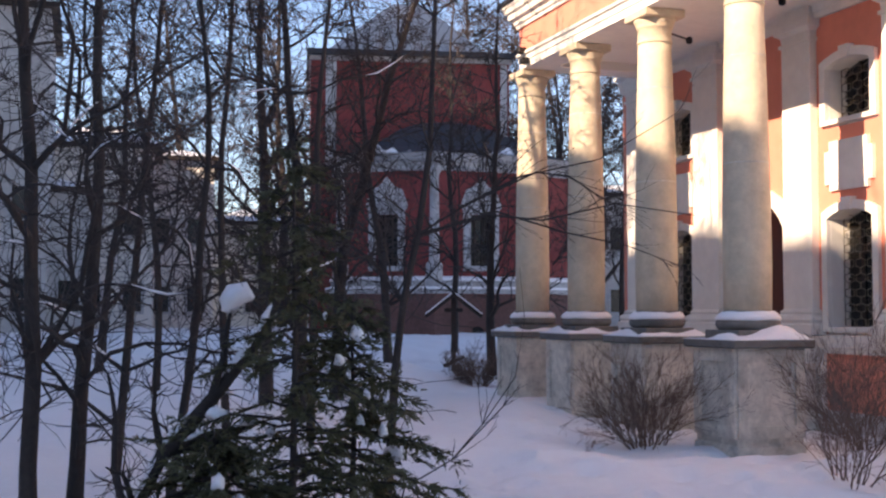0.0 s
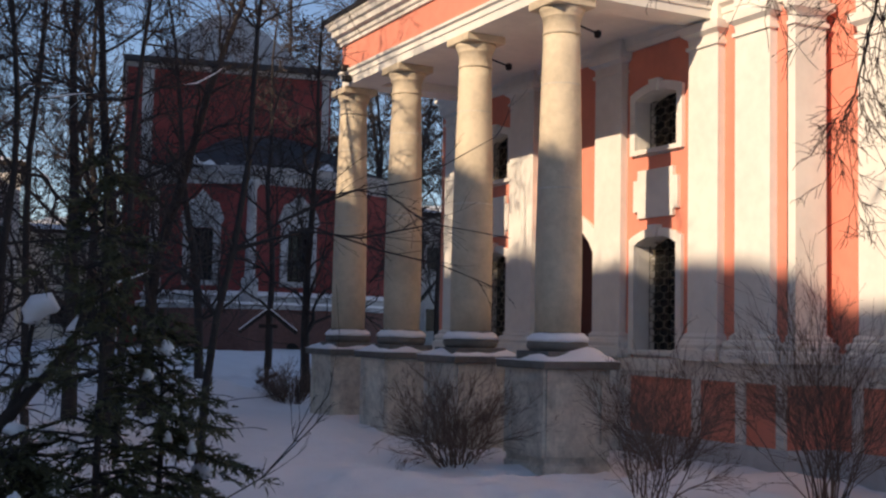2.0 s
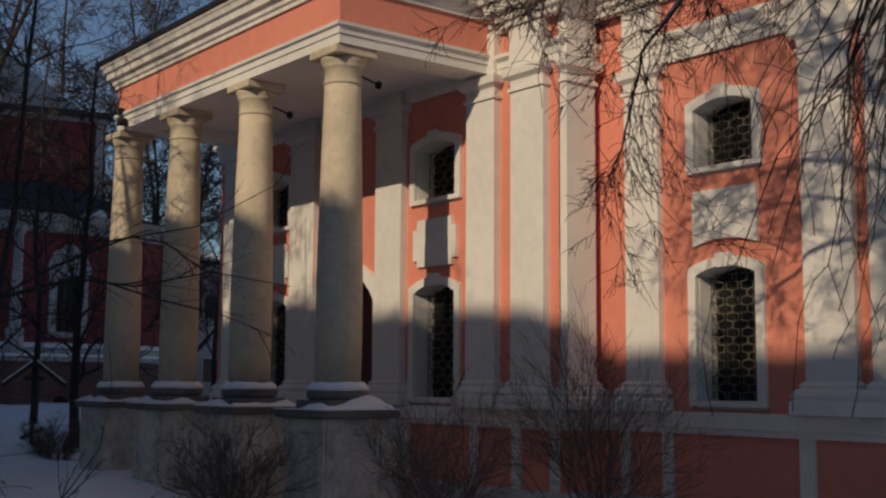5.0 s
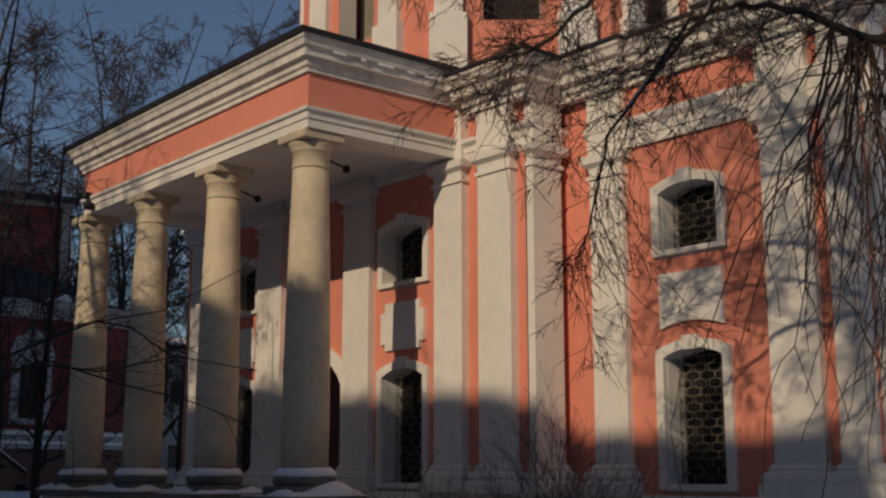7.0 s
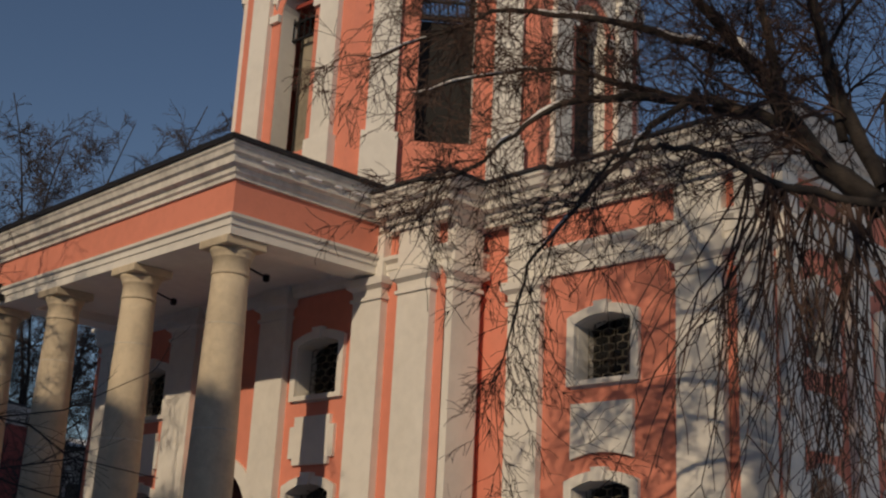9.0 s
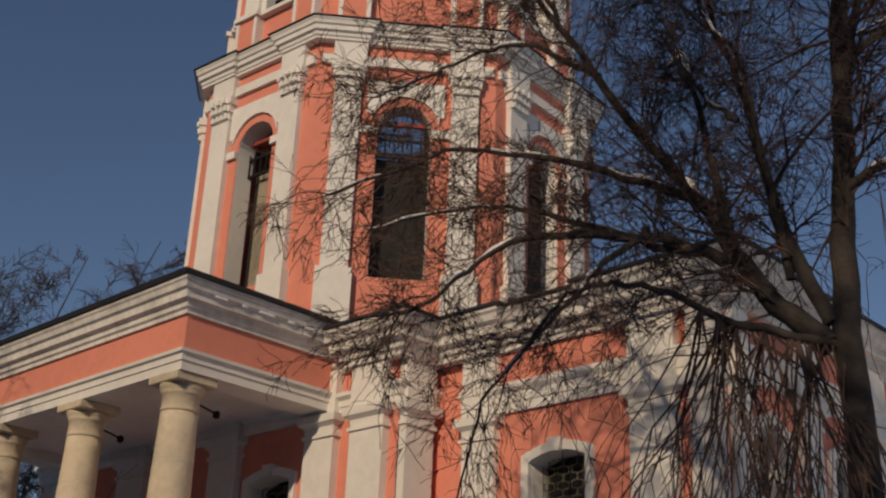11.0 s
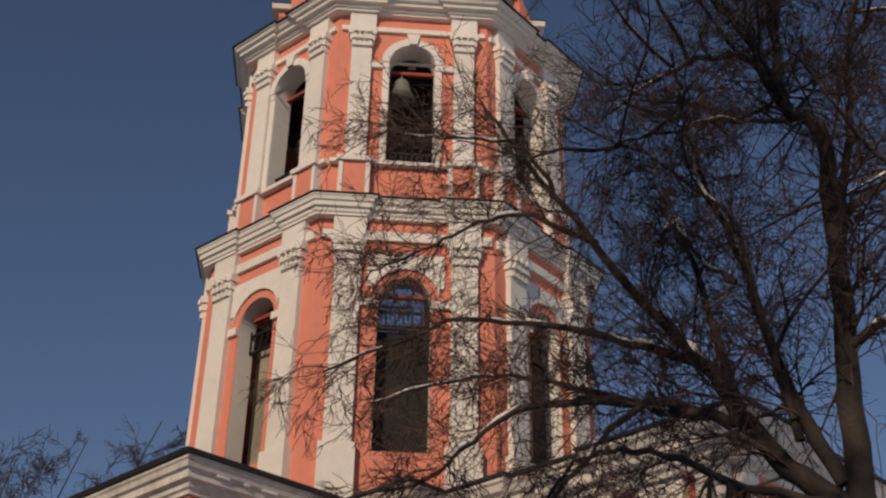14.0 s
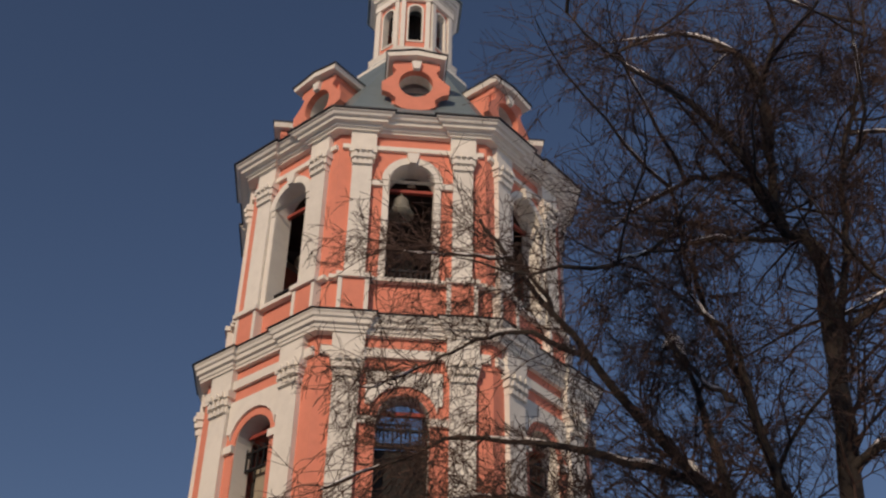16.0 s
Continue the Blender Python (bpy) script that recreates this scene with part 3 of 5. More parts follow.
def tier(z0, A, b, sill0, spring, hw0, pil_top, frieze_top, top, out, pil_w, gap, archivolt, pedestal, beam=0.0):
    """One octagonal storey: eight walls with arched openings, paired pilasters, entablature and cornice."""
    pts = octagon(A, b)
    for k in range(8):
        p, q = Vector(pts[k]), Vector(pts[(k + 1) % 8])
        mid, half = (p + q) / 2, (q - p).length / 2
        outn = (mid - TC).normalized()
        m = basis((mid.x, mid.y, 0), outn)
        wide = z0 > 10 and outn.x > 0.5 and outn.y > 0.5       # the broad far opening that lets the sky through
        hw, sill = (0.74, sill0 - 0.6) if wide else (hw0, sill0)
        opening = arched(-hw, sill, hw, spring + hw, hw, 14)
        wall = part("tower_wall", plate(rect(-half, z0, half, frieze_top), [opening], -0.34, 0.0, m), ORANGE, tower, "orange tower wall with arched opening")
        part("opening_lining", plate(arched(-hw - 0.06, sill - 0.03, hw + 0.06, spring + hw + 0.06, hw + 0.06, 14), [arched(-hw + 0.005, sill, hw - 0.005, spring + hw - 0.005, hw, 14)], -0.38, -0.02 if not archivolt else 0.03, m), WHITE, wall)
        # pilasters, one at each side of the face
        for s in (-1, 1):
            u0, u1 = sorted((s * (half - gap), s * (half - gap - pil_w)))
            pl = part("pilaster", plate(rect(u0, z0 + pedestal, u1, pil_top - 0.45), [], -0.01, 0.11, m), WHITE, wall)
            part("pilaster_foot", plate(rect(u0 - 0.07, z0, u1 + 0.07, z0 + pedestal), [], -0.01, 0.17, m), WHITE if pedestal > 0.6 and z0 < 10 else ORANGE, wall)
            if z0 > 10:
                for w0, w1 in ((u0 - 0.09, u0 - 0.01), (u1 + 0.01, u1 + 0.09)):
                    part("foot_strip", plate(rect(w0, z0, w1, z0 + pedestal), [], -0.01, 0.19, m), WHITE, wall)
            # leafy capital: a flared block with curled leaves
            bm = bmesh.new()
            for r in range(3):
                zz = pil_top - 0.45 + 0.15 * r
                add_plate(bm, rect(u0 - 0.01 - 0.035 * r, zz, u1 + 0.01 + 0.035 * r, zz + 0.145), [], 0.0, 0.125 + 0.03 * r, m)
                for c in range(4 if r < 2 else 3):
                    uc = u0 + (u1 - u0) * (c + 0.5) / (4 if r < 2 else 3)
                    add_plate(bm, [(uc - 0.05, zz + 0.01), (uc + 0.05, zz + 0.01), (uc + 0.035, zz + 0.10), (uc, zz + 0.14), (uc - 0.035, zz + 0.10)], [], 0.12 + 0.03 * r, 0.165 + 0.035 * r, m)
            part("leaf_capital", bm, WHITE, wall, "carved white leaf capital")
            part("frieze_block", plate(rect(u0 - 0.06, pil_top, u1 + 0.06, frieze_top), [], -0.01, 0.13, m), WHITE, wall)
        part("architrave", plate(rect(-half + 0.05, pil_top + 0.02, half - 0.05, pil_top + (0.13 if z0 > 10 else 0.20)), [], -0.01, 0.07, m), WHITE, wall)
        for s in (-1, 1):    # impost caps beside the opening
            u0, u1 = sorted((s * (hw + 0.0), s * (half - gap - pil_w - 0.01)))
            part("impost", plate(rect(u0, spring - 0.14, u1, spring), [], -0.01, 0.07, m), WHITE, wall)
        if archivolt:
            part("archivolt", plate(arched(-hw - 0.16, spring, hw + 0.16, spring + hw + 0.16, hw + 0.16, 14), [arched(-hw, spring - 0.001, hw, spring + hw, hw, 14)], -0.01, 0.09, m), WHITE, wall)
            part("keystone", plate([(-0.07, spring + hw - 0.01), (0.07, spring + hw - 0.01), (0.13, spring + hw + 0.24), (-0.13, spring + hw + 0.24)], [], 0.0, 0.15, m), WHITE, wall)
            part("jamb_strip", plate(rect(-hw - 0.13, sill, -hw, spring - 0.14), [], -0.01, 0.05, m), WHITE, wall)
            part("jamb_strip", plate(rect(hw, sill, hw + 0.13, spring - 0.14), [], -0.01, 0.05, m), WHITE, wall)
        else:
            h0 = spring + hw + 0.22
            o = hw + 0.21
            part("hood_panel", plate([(-o, spring + hw * 0.55), (-hw - 0.12, spring + hw * 0.55)] + arched(-hw - 0.12, spring, hw + 0.12, h0 - 0.06, hw + 0.04, 10)[2:][::-1] + [(hw + 0.12, spring + hw * 0.55), (o, spring + hw * 0.55), (o, h0 + 0.22), (-o, h0 + 0.22)], [], -0.01, 0.05, m), WHITE, wall)
        part("tie_beam", plate(rect(-hw, spring + beam - 0.02, hw, spring + beam + 0.05), [], -0.34, -0.26, m), RUST, wall, "red-oxide tie beam")
        yield m, half, wall
    path = []
    for k in range(8):
        p, q = Vector(pts[k]), Vector(pts[(k + 1) % 8])
        d = (q - p).normalized()
        nrm = Vector((-d.y, d.x))
        if nrm.dot((p + q) / 2 - TC) < 0:
            nrm = -nrm
        L = (q - p).length
        e = gap + pil_w + 0.06
        path += [p, p + d * e, p + d * e - nrm * 0.07, q - d * e - nrm * 0.07, q - d * e]
    pth = [tuple(v) for v in path]
    area = sum(pth[i - 1][0] * pth[i][1] - pth[i][0] * pth[i - 1][1] for i in range(len(pth)))
    if area < 0:
        pth = pth[::-1]
    big = [(TC.x + (x - TC.x) * (1 + 0.13 / A), TC.y + (y - TC.y) * (1 + 0.13 / A)) for x, y in pth]
    part("cornice", sweep(cornice_profile(frieze_top - 0.02, top, out, -0.3), big, True), WHITE, tower, "stepped white tower cornice")
    part("cornice_flashing", sweep([(-0.3, top + 0.003), (out + 0.04, top + 0.003), (out + 0.04, top + (0.03 if z0 > 10 else 0.012)), (-0.3, top + 0.10)], big, True), ROOF, tower)


# lower storey
for m, half, wall in tier(7.0, 3.66, 1.46, 8.68, 11.42, 0.46, 12.56, 13.02, 13.36, 0.19, 0.46, 0.31, False, 1.75, 0.22):
    for u in [-0.46 + 0.92 * k / 6 for k in range(7)]:
        part("iron_bar", plate(rect(u - 0.014, 11.0, u + 0.014, 11.46), [], -0.32, -0.29, m), BLACK_IRON, wall)
    for v in (11.02, 11.36):
        part("cross_rail", plate(rect(-0.47, v - 0.02, 0.47, v + 0.02), [], -0.335, -0.285, m), BLACK_IRON, wall)
    if m.col[2].x < -0.9:      # bare masonry set back; a near-black strip paints the shaded gap beside it
        part("closure", plate(rect(-0.30, 8.68, 0.46, 11.15), [], -0.50, -0.44, m), PLASTER_IN, wall, "bare plastered closure of the opening")
        part("gap_shade_strip", plate(rect(-0.46, 8.68, -0.305, 11.15), [], -0.56, -0.50, m), DARK, wall)
    else:
        part("closure", plate(rect(-0.46, 8.68, 0.46, 11.0), [], -0.40, -0.36, m), DARK, wall, "near-black plate across the lower part of the opening")
# upper storey
for m, half, wall in tier(13.36, 3.36, 1.26, 14.56, 16.90, 0.45, 17.66, 18.10, 18.38, 0.36, 0.40, 0.27, True, 1.08):
    part("parapet_ledge", plate(rect(-half, 14.42, half, 14.50), [], -0.01, 0.13, m), WHITE, wall)
    for s in (-1, 1):
        u0, u1 = sorted((s * (half - 0.14), s * (half - 0.80)))
        part("foot_cap", plate(rect(u0, 14.405, u1, 14.505), [], -0.01, 0.24, m), WHITE, wall)
    for u in [-0.45 + 0.9 * k / 9 for k in range(10)]:
        part("baluster", plate(rect(u - 0.014, 14.54, u + 0.014, 14.86), [], -0.2, -0.17, m), BLACK_IRON, wall)
    part("top_bar", plate(rect(-0.45, 14.86, 0.45, 14.90), [], -0.21, -0.16, m), BLACK_IRON, wall)
for z in (7.05, 18.1):
    part("tower_floor", plate([(x - TC.x, y - TC.y) for x, y in octagon(2.75, 1.05)], [], z, z + 0.08, Matrix.Translation((TC.x, TC.y, 0))), WOOD_DARK, tower)
part("inner_core", lathe([(2.4, 7.2), (2.4, 10.4)], 8, (TC.x, TC.y, 0), math.pi / 8), PLASTER_IN, tower, "bare inner plaster")
# bells
BELLS = [(-2.12, -2.08, 0.27), (-2.35, 0.35, 0.36), (0.1, -2.3, 0.33), (-0.7, -0.7, 0.38), (-1.2, -2.4, 0.22)]
for i, (x, y, r) in enumerate(BELLS):
    bell = thing("bell", "aged bronze bell hanging in the belfry opening", "bell", (TC.x + x, TC.y + y, 16.75), 0, "belfry bells")
    part("bell_body", lathe([(r, -1.55 * r), (r * 0.96, -1.5 * r), (r * 0.72, -1.1 * r), (r * 0.6, -0.6 * r), (r * 0.55, -0.25 * r), (r * 0.40, -0.06 * r), (r * 0.08, 0.0), (r * 0.08, 0.12)], 24), BRONZE, bell, "", True)
    bm = bmesh.new()
    add_tube(bm, [(0, 0, -0.3 * r), (0, 0, -1.75 * r)], 0.03, 6)
    part("clapper", bm, BLACK_IRON, bell)
for k in range(4):
    bm = bmesh.new()
    add_box(bm, -3.0, -0.08, 0, 3.0, 0.08, 0.16)
    bmesh.ops.rotate(bm, verts=bm.verts[:], matrix=Matrix.Rotation(math.radians(45 * k), 3, "Z"))
    bmesh.ops.translate(bm, verts=bm.verts[:], vec=(TC.x, TC.y, 16.85 + 0.17 * k))
    part("bell_beam", bm, WOOD_DARK, tower, "dark timber bell beam")
for q, t in ((-1.3, 0), (0, 1.3), (0, -1.3), (1.3, 0)):
    part("bell_post", box(TC.x + q * 1.1 - 0.09, TC.y + t * 1.1 - 0.09, 10.35, TC.x + q * 1.1 + 0.09, TC.y + t * 1.1 + 0.09, 16.85), WOOD_DARK, tower)

# domed roof, dormers and lantern
ROOF_PROFILE = [(3.70, 18.42), (3.35, 18.72), (2.95, 19.35), (2.55, 20.1), (2.1, 20.9), (1.7, 21.6), (1.4, 22.2), (1.25, 22.6)]
bm = bmesh.new()
rings = []
for A, z in ROOF_PROFILE:
    rings.append([bm.verts.new((x, y, z)) for x, y in octagon(A, A * 0.39)])
for a, b in zip(rings, rings[1:]):
    for i in range(8):
        bm.faces.new((a[i], a[(i + 1) % 8], b[(i + 1) % 8], b[i]))
bm.faces.new(rings[-1])
part("dome_roof", bm, DOME, tower, "grey-green painted sheet dome")
for k in range(8):
    a = math.radians(45 * k + 180)
    o = Vector((math.cos(a), math.sin(a)))
    m = basis((TC.x + o.x * 3.02, TC.y + o.y * 3.02, 19.95), o)
    hole = [(0.37 * math.cos(2 * math.pi * i / 20), 0.40 * math.sin(2 * math.pi * i / 20) - 0.02) for i in range(20)]
    outl = [(0.30, -0.76), (0.44, -0.66), (0.42, -0.48), (0.56, -0.34), (0.72, -0.28), (0.74, -0.04), (0.60, 0.10), (0.50, 0.20), (0.44, 0.34), (0.52, 0.46), (0.50, 0.62)]
    outl = [(0.0, -0.82)] + outl + [(-u, v) for u, v in outl[::-1]]
    d = part("dormer", plate(outl, [hole], -0.16, 0.0, m), ORANGE, tower, "orange scrolled dormer with round opening")
    part("dormer_side", plate(rect(-0.5, -0.75, 0.5, 0.62), [rect(-0.44, -0.70, 0.44, 0.56)], -1.25, -0.161, m), ORANGE, d)
    part("dormer_back", plate(rect(-0.44, -0.70, 0.44, 0.56), [], -0.62, -0.55, m), WHITE_DULL, d)
    part("round_lining", plate([(u * 1.06, v * 1.06) for u, v in hole], [hole], -0.42, -0.161, m), WHITE, d)
    part("dormer_hood", plate([(-0.62, 0.60), (-0.40, 0.64), (0.0, 0.70), (0.40, 0.64), (0.62, 0.60), (0.66, 0.72), (0.40, 0.76), (0.0, 0.84), (-0.40, 0.76), (-0.66, 0.72)], [], -1.3, 0.16, m), WHITE, d)
    part("dormer_roof", plate([(-0.68, 0.725), (-0.40, 0.765), (0.0, 0.845), (0.40, 0.765), (0.68, 0.725), (0.68, 0.75), (0.40, 0.79), (0.0, 0.87), (-0.40, 0.79), (-0.68, 0.75)], [], -1.32, 0.19, m), ROOF, d)
    part("keystone", plate([(-0.07, 0.36), (0.07, 0.36), (0.11, 0.58), (-0.11, 0.58)], [], 0.0, 0.09, m), WHITE, d)
lan = octagon(0.92, 0.38)
part("lantern_base", lathe([(1.45, 22.2), (1.45, 22.45), (1.25, 22.6), (1.15, 22.9), (1.2, 23.05), (1.05, 23.15)], 8, (TC.x, TC.y, 0), math.pi / 8), WHITE, tower, "white stepped lantern base")
for k in range(8):
    p, q = Vector(lan[k]), Vector(lan[(k + 1) % 8])
    mid, half = (p + q) / 2, (q - p).length / 2
    m = basis((mid.x, mid.y, 0), (mid - TC).normalized())
    w = part("lantern_wall", plate(rect(-half, 23.1, half, 25.1), [arched(-0.17, 23.45, 0.17, 24.72, 0.17, 8)], -0.14, 0.0, m), ORANGE, tower)
    for s in (-1, 1):
        u0, u1 = sorted((s * (half - 0.01), s * (half - 0.13)))
        part("pilaster", plate(rect(u0, 23.1, u1, 24.85), [], -0.01, 0.07, m), WHITE, w)
    part("lining", plate(arched(-0.21, 23.41, 0.21, 24.76, 0.19, 8), [arched(-0.165, 23.45, 0.165, 24.715, 0.165, 8)], -0.16, 0.03, m), WHITE, w)
    part("architrave", plate(rect(-half - 0.03, 24.85, half + 0.03, 25.05), [], -0.01, 0.09, m), WHITE, w)
lp = [tuple(v) for v in lan]
if sum(lp[i - 1][0] * lp[i][1] - lp[i][0] * lp[i - 1][1] for i in range(8)) < 0:
    lp = lp[::-1]
part("lantern_cornice", sweep(cornice_profile(25.05, 25.4, 0.24, -0.3), lp, True), WHITE, tower)
part("lantern_roof", lathe([(1.32, 25.41), (1.33, 25.45), (1.0, 25.7), (0.8, 26.2), (0.75, 26.7), (0.5, 27.2), (0.15, 27.5), (0.08, 28.4)], 8, (TC.x, TC.y, 0), math.pi / 8), DOME, tower)
# near-black core stands in for the unlit inside of the lantern
part("lantern_core", lathe([(0.35, 23.1), (0.35, 25.0)], 8, (TC.x, TC.y, 0)), DARK, tower)

# the tower stands a little askew to the portico
tower.matrix_basis = pose(TC.x - 0.05, TC.y + 0.045, 7.0, 0, 0, 4.4)

# ---- red church building across the yard ----
RA = math.radians(17.9)
RD = 45.0
red = thing("red_church_building", "dark red building with white trim and grey apse roof", "building", (RD * math.sin(RA), RD * math.cos(RA), 0.4), -12.0)
K = RD / 2113.0


def rmat(v=0.0, w=0.0):
    return Matrix(((1, 0, 0, 0), (0, 0, -1, -w), (0, 1, 0, v), (0, 0, 0, 1)))


ru = lambda px: (px - 750) * K
rz = lambda py: (554 - py) * K + 1.25
part("tall_wall", box(ru(545), 3.0, -1, ru(922), 12, rz(78)), RED, red, "tall dark red plastered wall")
part("tall_cornice", box(ru(540), 2.8, rz(78), ru(927), 12.2, rz(70)), TRIM_GREY, red)
part("tall_roof", box(ru(536), 2.5, rz(70), ru(932), 12.4, rz(60)), ROOF, red)
part("upper_roof", plate([(ru(545), rz(60)), (ru(925), rz(60)), (ru(765), rz(-58)), (ru(705), rz(-58))], [], -10, -5, rmat()), FROSTED, red, "frosted pale sheet hipped roof")
for a, b in ((572, 592), (905, 918)):
    part("corner_strip", plate(rect(ru(a), rz(270), ru(b), rz(80)), [], -3.0, -2.9, rmat()), TRIM_GREY, red)
APSE = [(ru(590), 3.0), (ru(600), 1.4), (ru(763), 0.0), (ru(935), 0.9), (ru(1060), 3.0)]
ZA0, ZA1 = rz(520), rz(282)


def facet(name, p, q, z0, z1, mat, holes=(), t0=-0.4, t1=0.0):
    p, q = Vector(p), Vector(q)
    d = q - p
    m = basis(((p.x + q.x) / 2, (p.y + q.y) / 2, 0), (d.y, -d.x))
    h = d.length / 2
    return part(name, plate(rect(-h, z0, h, z1), list(holes), t0, t1, m), mat, red), m, h


for i, (p, q) in enumerate(zip(APSE, APSE[1:])):
    L = (Vector(q) - Vector(p)).length / 2
    wz0, wz1 = rz(470), rz(378)
    hole = [rect(-0.45, wz0, 0.45, wz1)] if i in (1, 2) else []
    f, m, h = facet("apse_wall", p, q, -1, ZA1, RED, hole)
    if i in (1, 2):
        w = part("window", plate(rect(-0.45, wz0, 0.45, wz1), [], -0.30, -0.26, m), GLASS, red, "dark window in white carved surround")
        part("frame", plate([(-0.72, wz0 - 0.2), (0.72, wz0 - 0.2), (0.72, wz1 + 0.15), (0.85, wz1 + 0.3), (0.6, wz1 + 0.95), (0.28, wz1 + 1.1), (0, wz1 + 1.45), (-0.28, wz1 + 1.1), (-0.6, wz1 + 0.95), (-0.85, wz1 + 0.3), (-0.72, wz1 + 0.15)], [rect(-0.45, wz0, 0.45, wz1)], -0.02, 0.12, m), TRIM_GREY, w)
        for k in (-0.15, 0.15):
            part("window_bar", plate(rect(k - 0.03, wz0, k + 0.03, wz1), [], -0.26, -0.22, m), WOOD_DARK, w)
for i, p in enumerate(APSE[1:4]):
    part("half_column", lathe([(0.32, ZA0 + 0.2), (0.32, rz(468)), (0.2, rz(462)), (0.17, rz(310)), (0.26, rz(302)), (0.28, rz(288))], 12, (p[0], p[1], 0)), TRIM_GREY, red, "white attached half column", True)
part("apse_cornice", sweep([(-0.1, rz(300)), (0.12, rz(300)), (0.12, rz(293)), (0.05, rz(292)), (0.05, rz(284)), (0.3, rz(280)), (0.45, rz(270)), (-0.1, rz(268))], APSE), TRIM_GREY, red)
part("belt_course", sweep([(-0.1, rz(520)), (0.35, rz(520)), (0.38, rz(512)), (0.15, rz(508)), (0.15, rz(500)), (0.22, rz(498)), (-0.1, rz(494))], APSE), TRIM_GREY, red)
part("belt_snow", sweep([(0.02, rz(494) + 0.005), (0.20, rz(497) + 0.005), (0.21, rz(494) + 0.03), (0.02, rz(491) + 0.05)], APSE), SNOW, red)
part("belt_snow", sweep([(0.16, rz(511)), (0.37, rz(512) + 0.004), (0.37, rz(510) + 0.05), (0.16, rz(508) + 0.02)], APSE), SNOW, red)
part("brick_base", sweep([(-0.1, -1), (0.30, -1), (0.30, rz(521)), (-0.1, rz(521))], APSE), BRICK_RED, red, "worn red brick base")
bm = bmesh.new()
rg = []
APX = Vector((ru(800), 3.3))
for f, zz in ((1.03, rz(268)), (0.93, rz(263)), (0.76, rz(250)), (0.60, rz(231)), (0.46, rz(212)), (0.28, rz(197)), (0.06, rz(190))):
    rg.append([bm.verts.new((APX.x + (x - APX.x) * f, APX.y + (y - APX.y) * f, zz)) for x, y in APSE])
for a, b in zip(rg, rg[1:]):
    for i in range(len(APSE) - 1):
        bm.faces.new((a[i], a[i + 1], b[i + 1], b[i]))
part("apse_roof", bm, SLATE, red, "rounded dark sheet apse roof")
for a, b in ((640, 700), (715, 775), (870, 912)):
    s = snow_cap(ru(a), 0.55, ru(b), 0.9, rz(266), 0.28, a * 0.1)
    part("roof_snow", s, SNOW, red)
# near-black plate paints the shade inside the niche
part("cellar_niche", plate(arched(ru(826), rz(612), ru(854), rz(578), 0.25), [], -0.1, 0.03, rmat(0, -0.08)), DARK, red)
nf = plate(arched(ru(816), rz(618), ru(864), rz(566), 0.3), [arched(ru(826), rz(612), ru(854), rz(578), 0.25)], -0.1, 0.10, rmat(0, -0.08))
part("niche_frame", nf, BRICK_RED, red)

# ---- pale buildings behind the trees on the other side ----
def pale_house(px0, px1, pz, D, rzdeg, wall_mat, wins, label, roof_h):
    a = math.radians(18.67) + math.atan(((px0 + px1) / 2 - 784) / 2113)
    h = thing("monastery_house", label, "house", (D * math.sin(a), D * math.cos(a), 0.3), rzdeg)
    w = (px1 - px0) / 2 * D / 2113
    H = (554 - pz) * D / 2113 + 1.35
    n = wins
    holes = [rect(-w + (2 * w) * (k + 0.5) / n - 0.38, z, -w + (2 * w) * (k + 0.5) / n + 0.38, z + 1.15) for k in range(n) for z in ((1.4, 4.6) if H > 6.5 else (1.4,)) if z + 1.6 < H]
    m = rmat()
    part("wall", plate(rect(-w, -1, w, H), holes, -0.4, 0, m), wall_mat, h)
    part("side_wall", box(-w, 0.401, -1, -w + 0.4, 8, H), wall_mat, h)
    part("side_wall", box(w - 0.4, 0.401, -1, w, 8, H), wall_mat, h)
    for r in holes:
        p = part("window", plate(r, [], -0.3, -0.25, m), GLASS, h)
        part("frame", plate(rect(r[0][0] - 0.12, r[0][1] - 0.12, r[2][0] + 0.12, r[2][1] + 0.12), [r], -0.01, 0.05, m), WHITE_DULL, p)
    part("eave_board", box(-w - 0.3, -0.35, H, w + 0.3, 8.3, H + 0.18), WOOD_DARK, h)
    bm = bmesh.new()
    vs = [bm.verts.new(v) for v in ((-w - 0.3, -0.4, H + 0.18), (w + 0.3, -0.4, H + 0.18), (w + 0.3, 8.4, H + 0.18), (-w - 0.3, 8.4, H + 0.18), (-w + 1.5, 4, H + roof_h), (w - 1.5, 4, H + roof_h))]
    for f in ((0, 1, 5, 4), (1, 2, 5), (2, 3, 4, 5), (3, 0, 4), (3, 2, 1, 0)):
        bm.faces.new([vs[i] for i in f])
    part("roof", bm, SNOW, h, "snow-covered hipped roof")
    return h


pale_house(60, 262, 272, 52, -6, WHITE, 3, "pale two-storey monastery house with snowy roof", 1.4)
pale_house(256, 374, 290, 57, -8, WHITE, 2, "narrow pale house between two snowy roofs", 1.0)
pale_house(22, 150, 350, 47, -4, WHITE_DULL, 2, "low pale porch with a thick snowy roof", 0.9)
pale_house(-170, 66, 40, 44, -2, WHITE_DULL, 3, "tall pale plastered house at the yard's edge", 2.0)
pale_house(380, 560, 400, 66, -10, WHITE, 4, "low pale building with snowy roof", 1.2)

pale_house(1035, 1190, 350, 62, -14, WHITE_DULL, 4, "grey low house beyond the portico with snowy roof", 1.0)

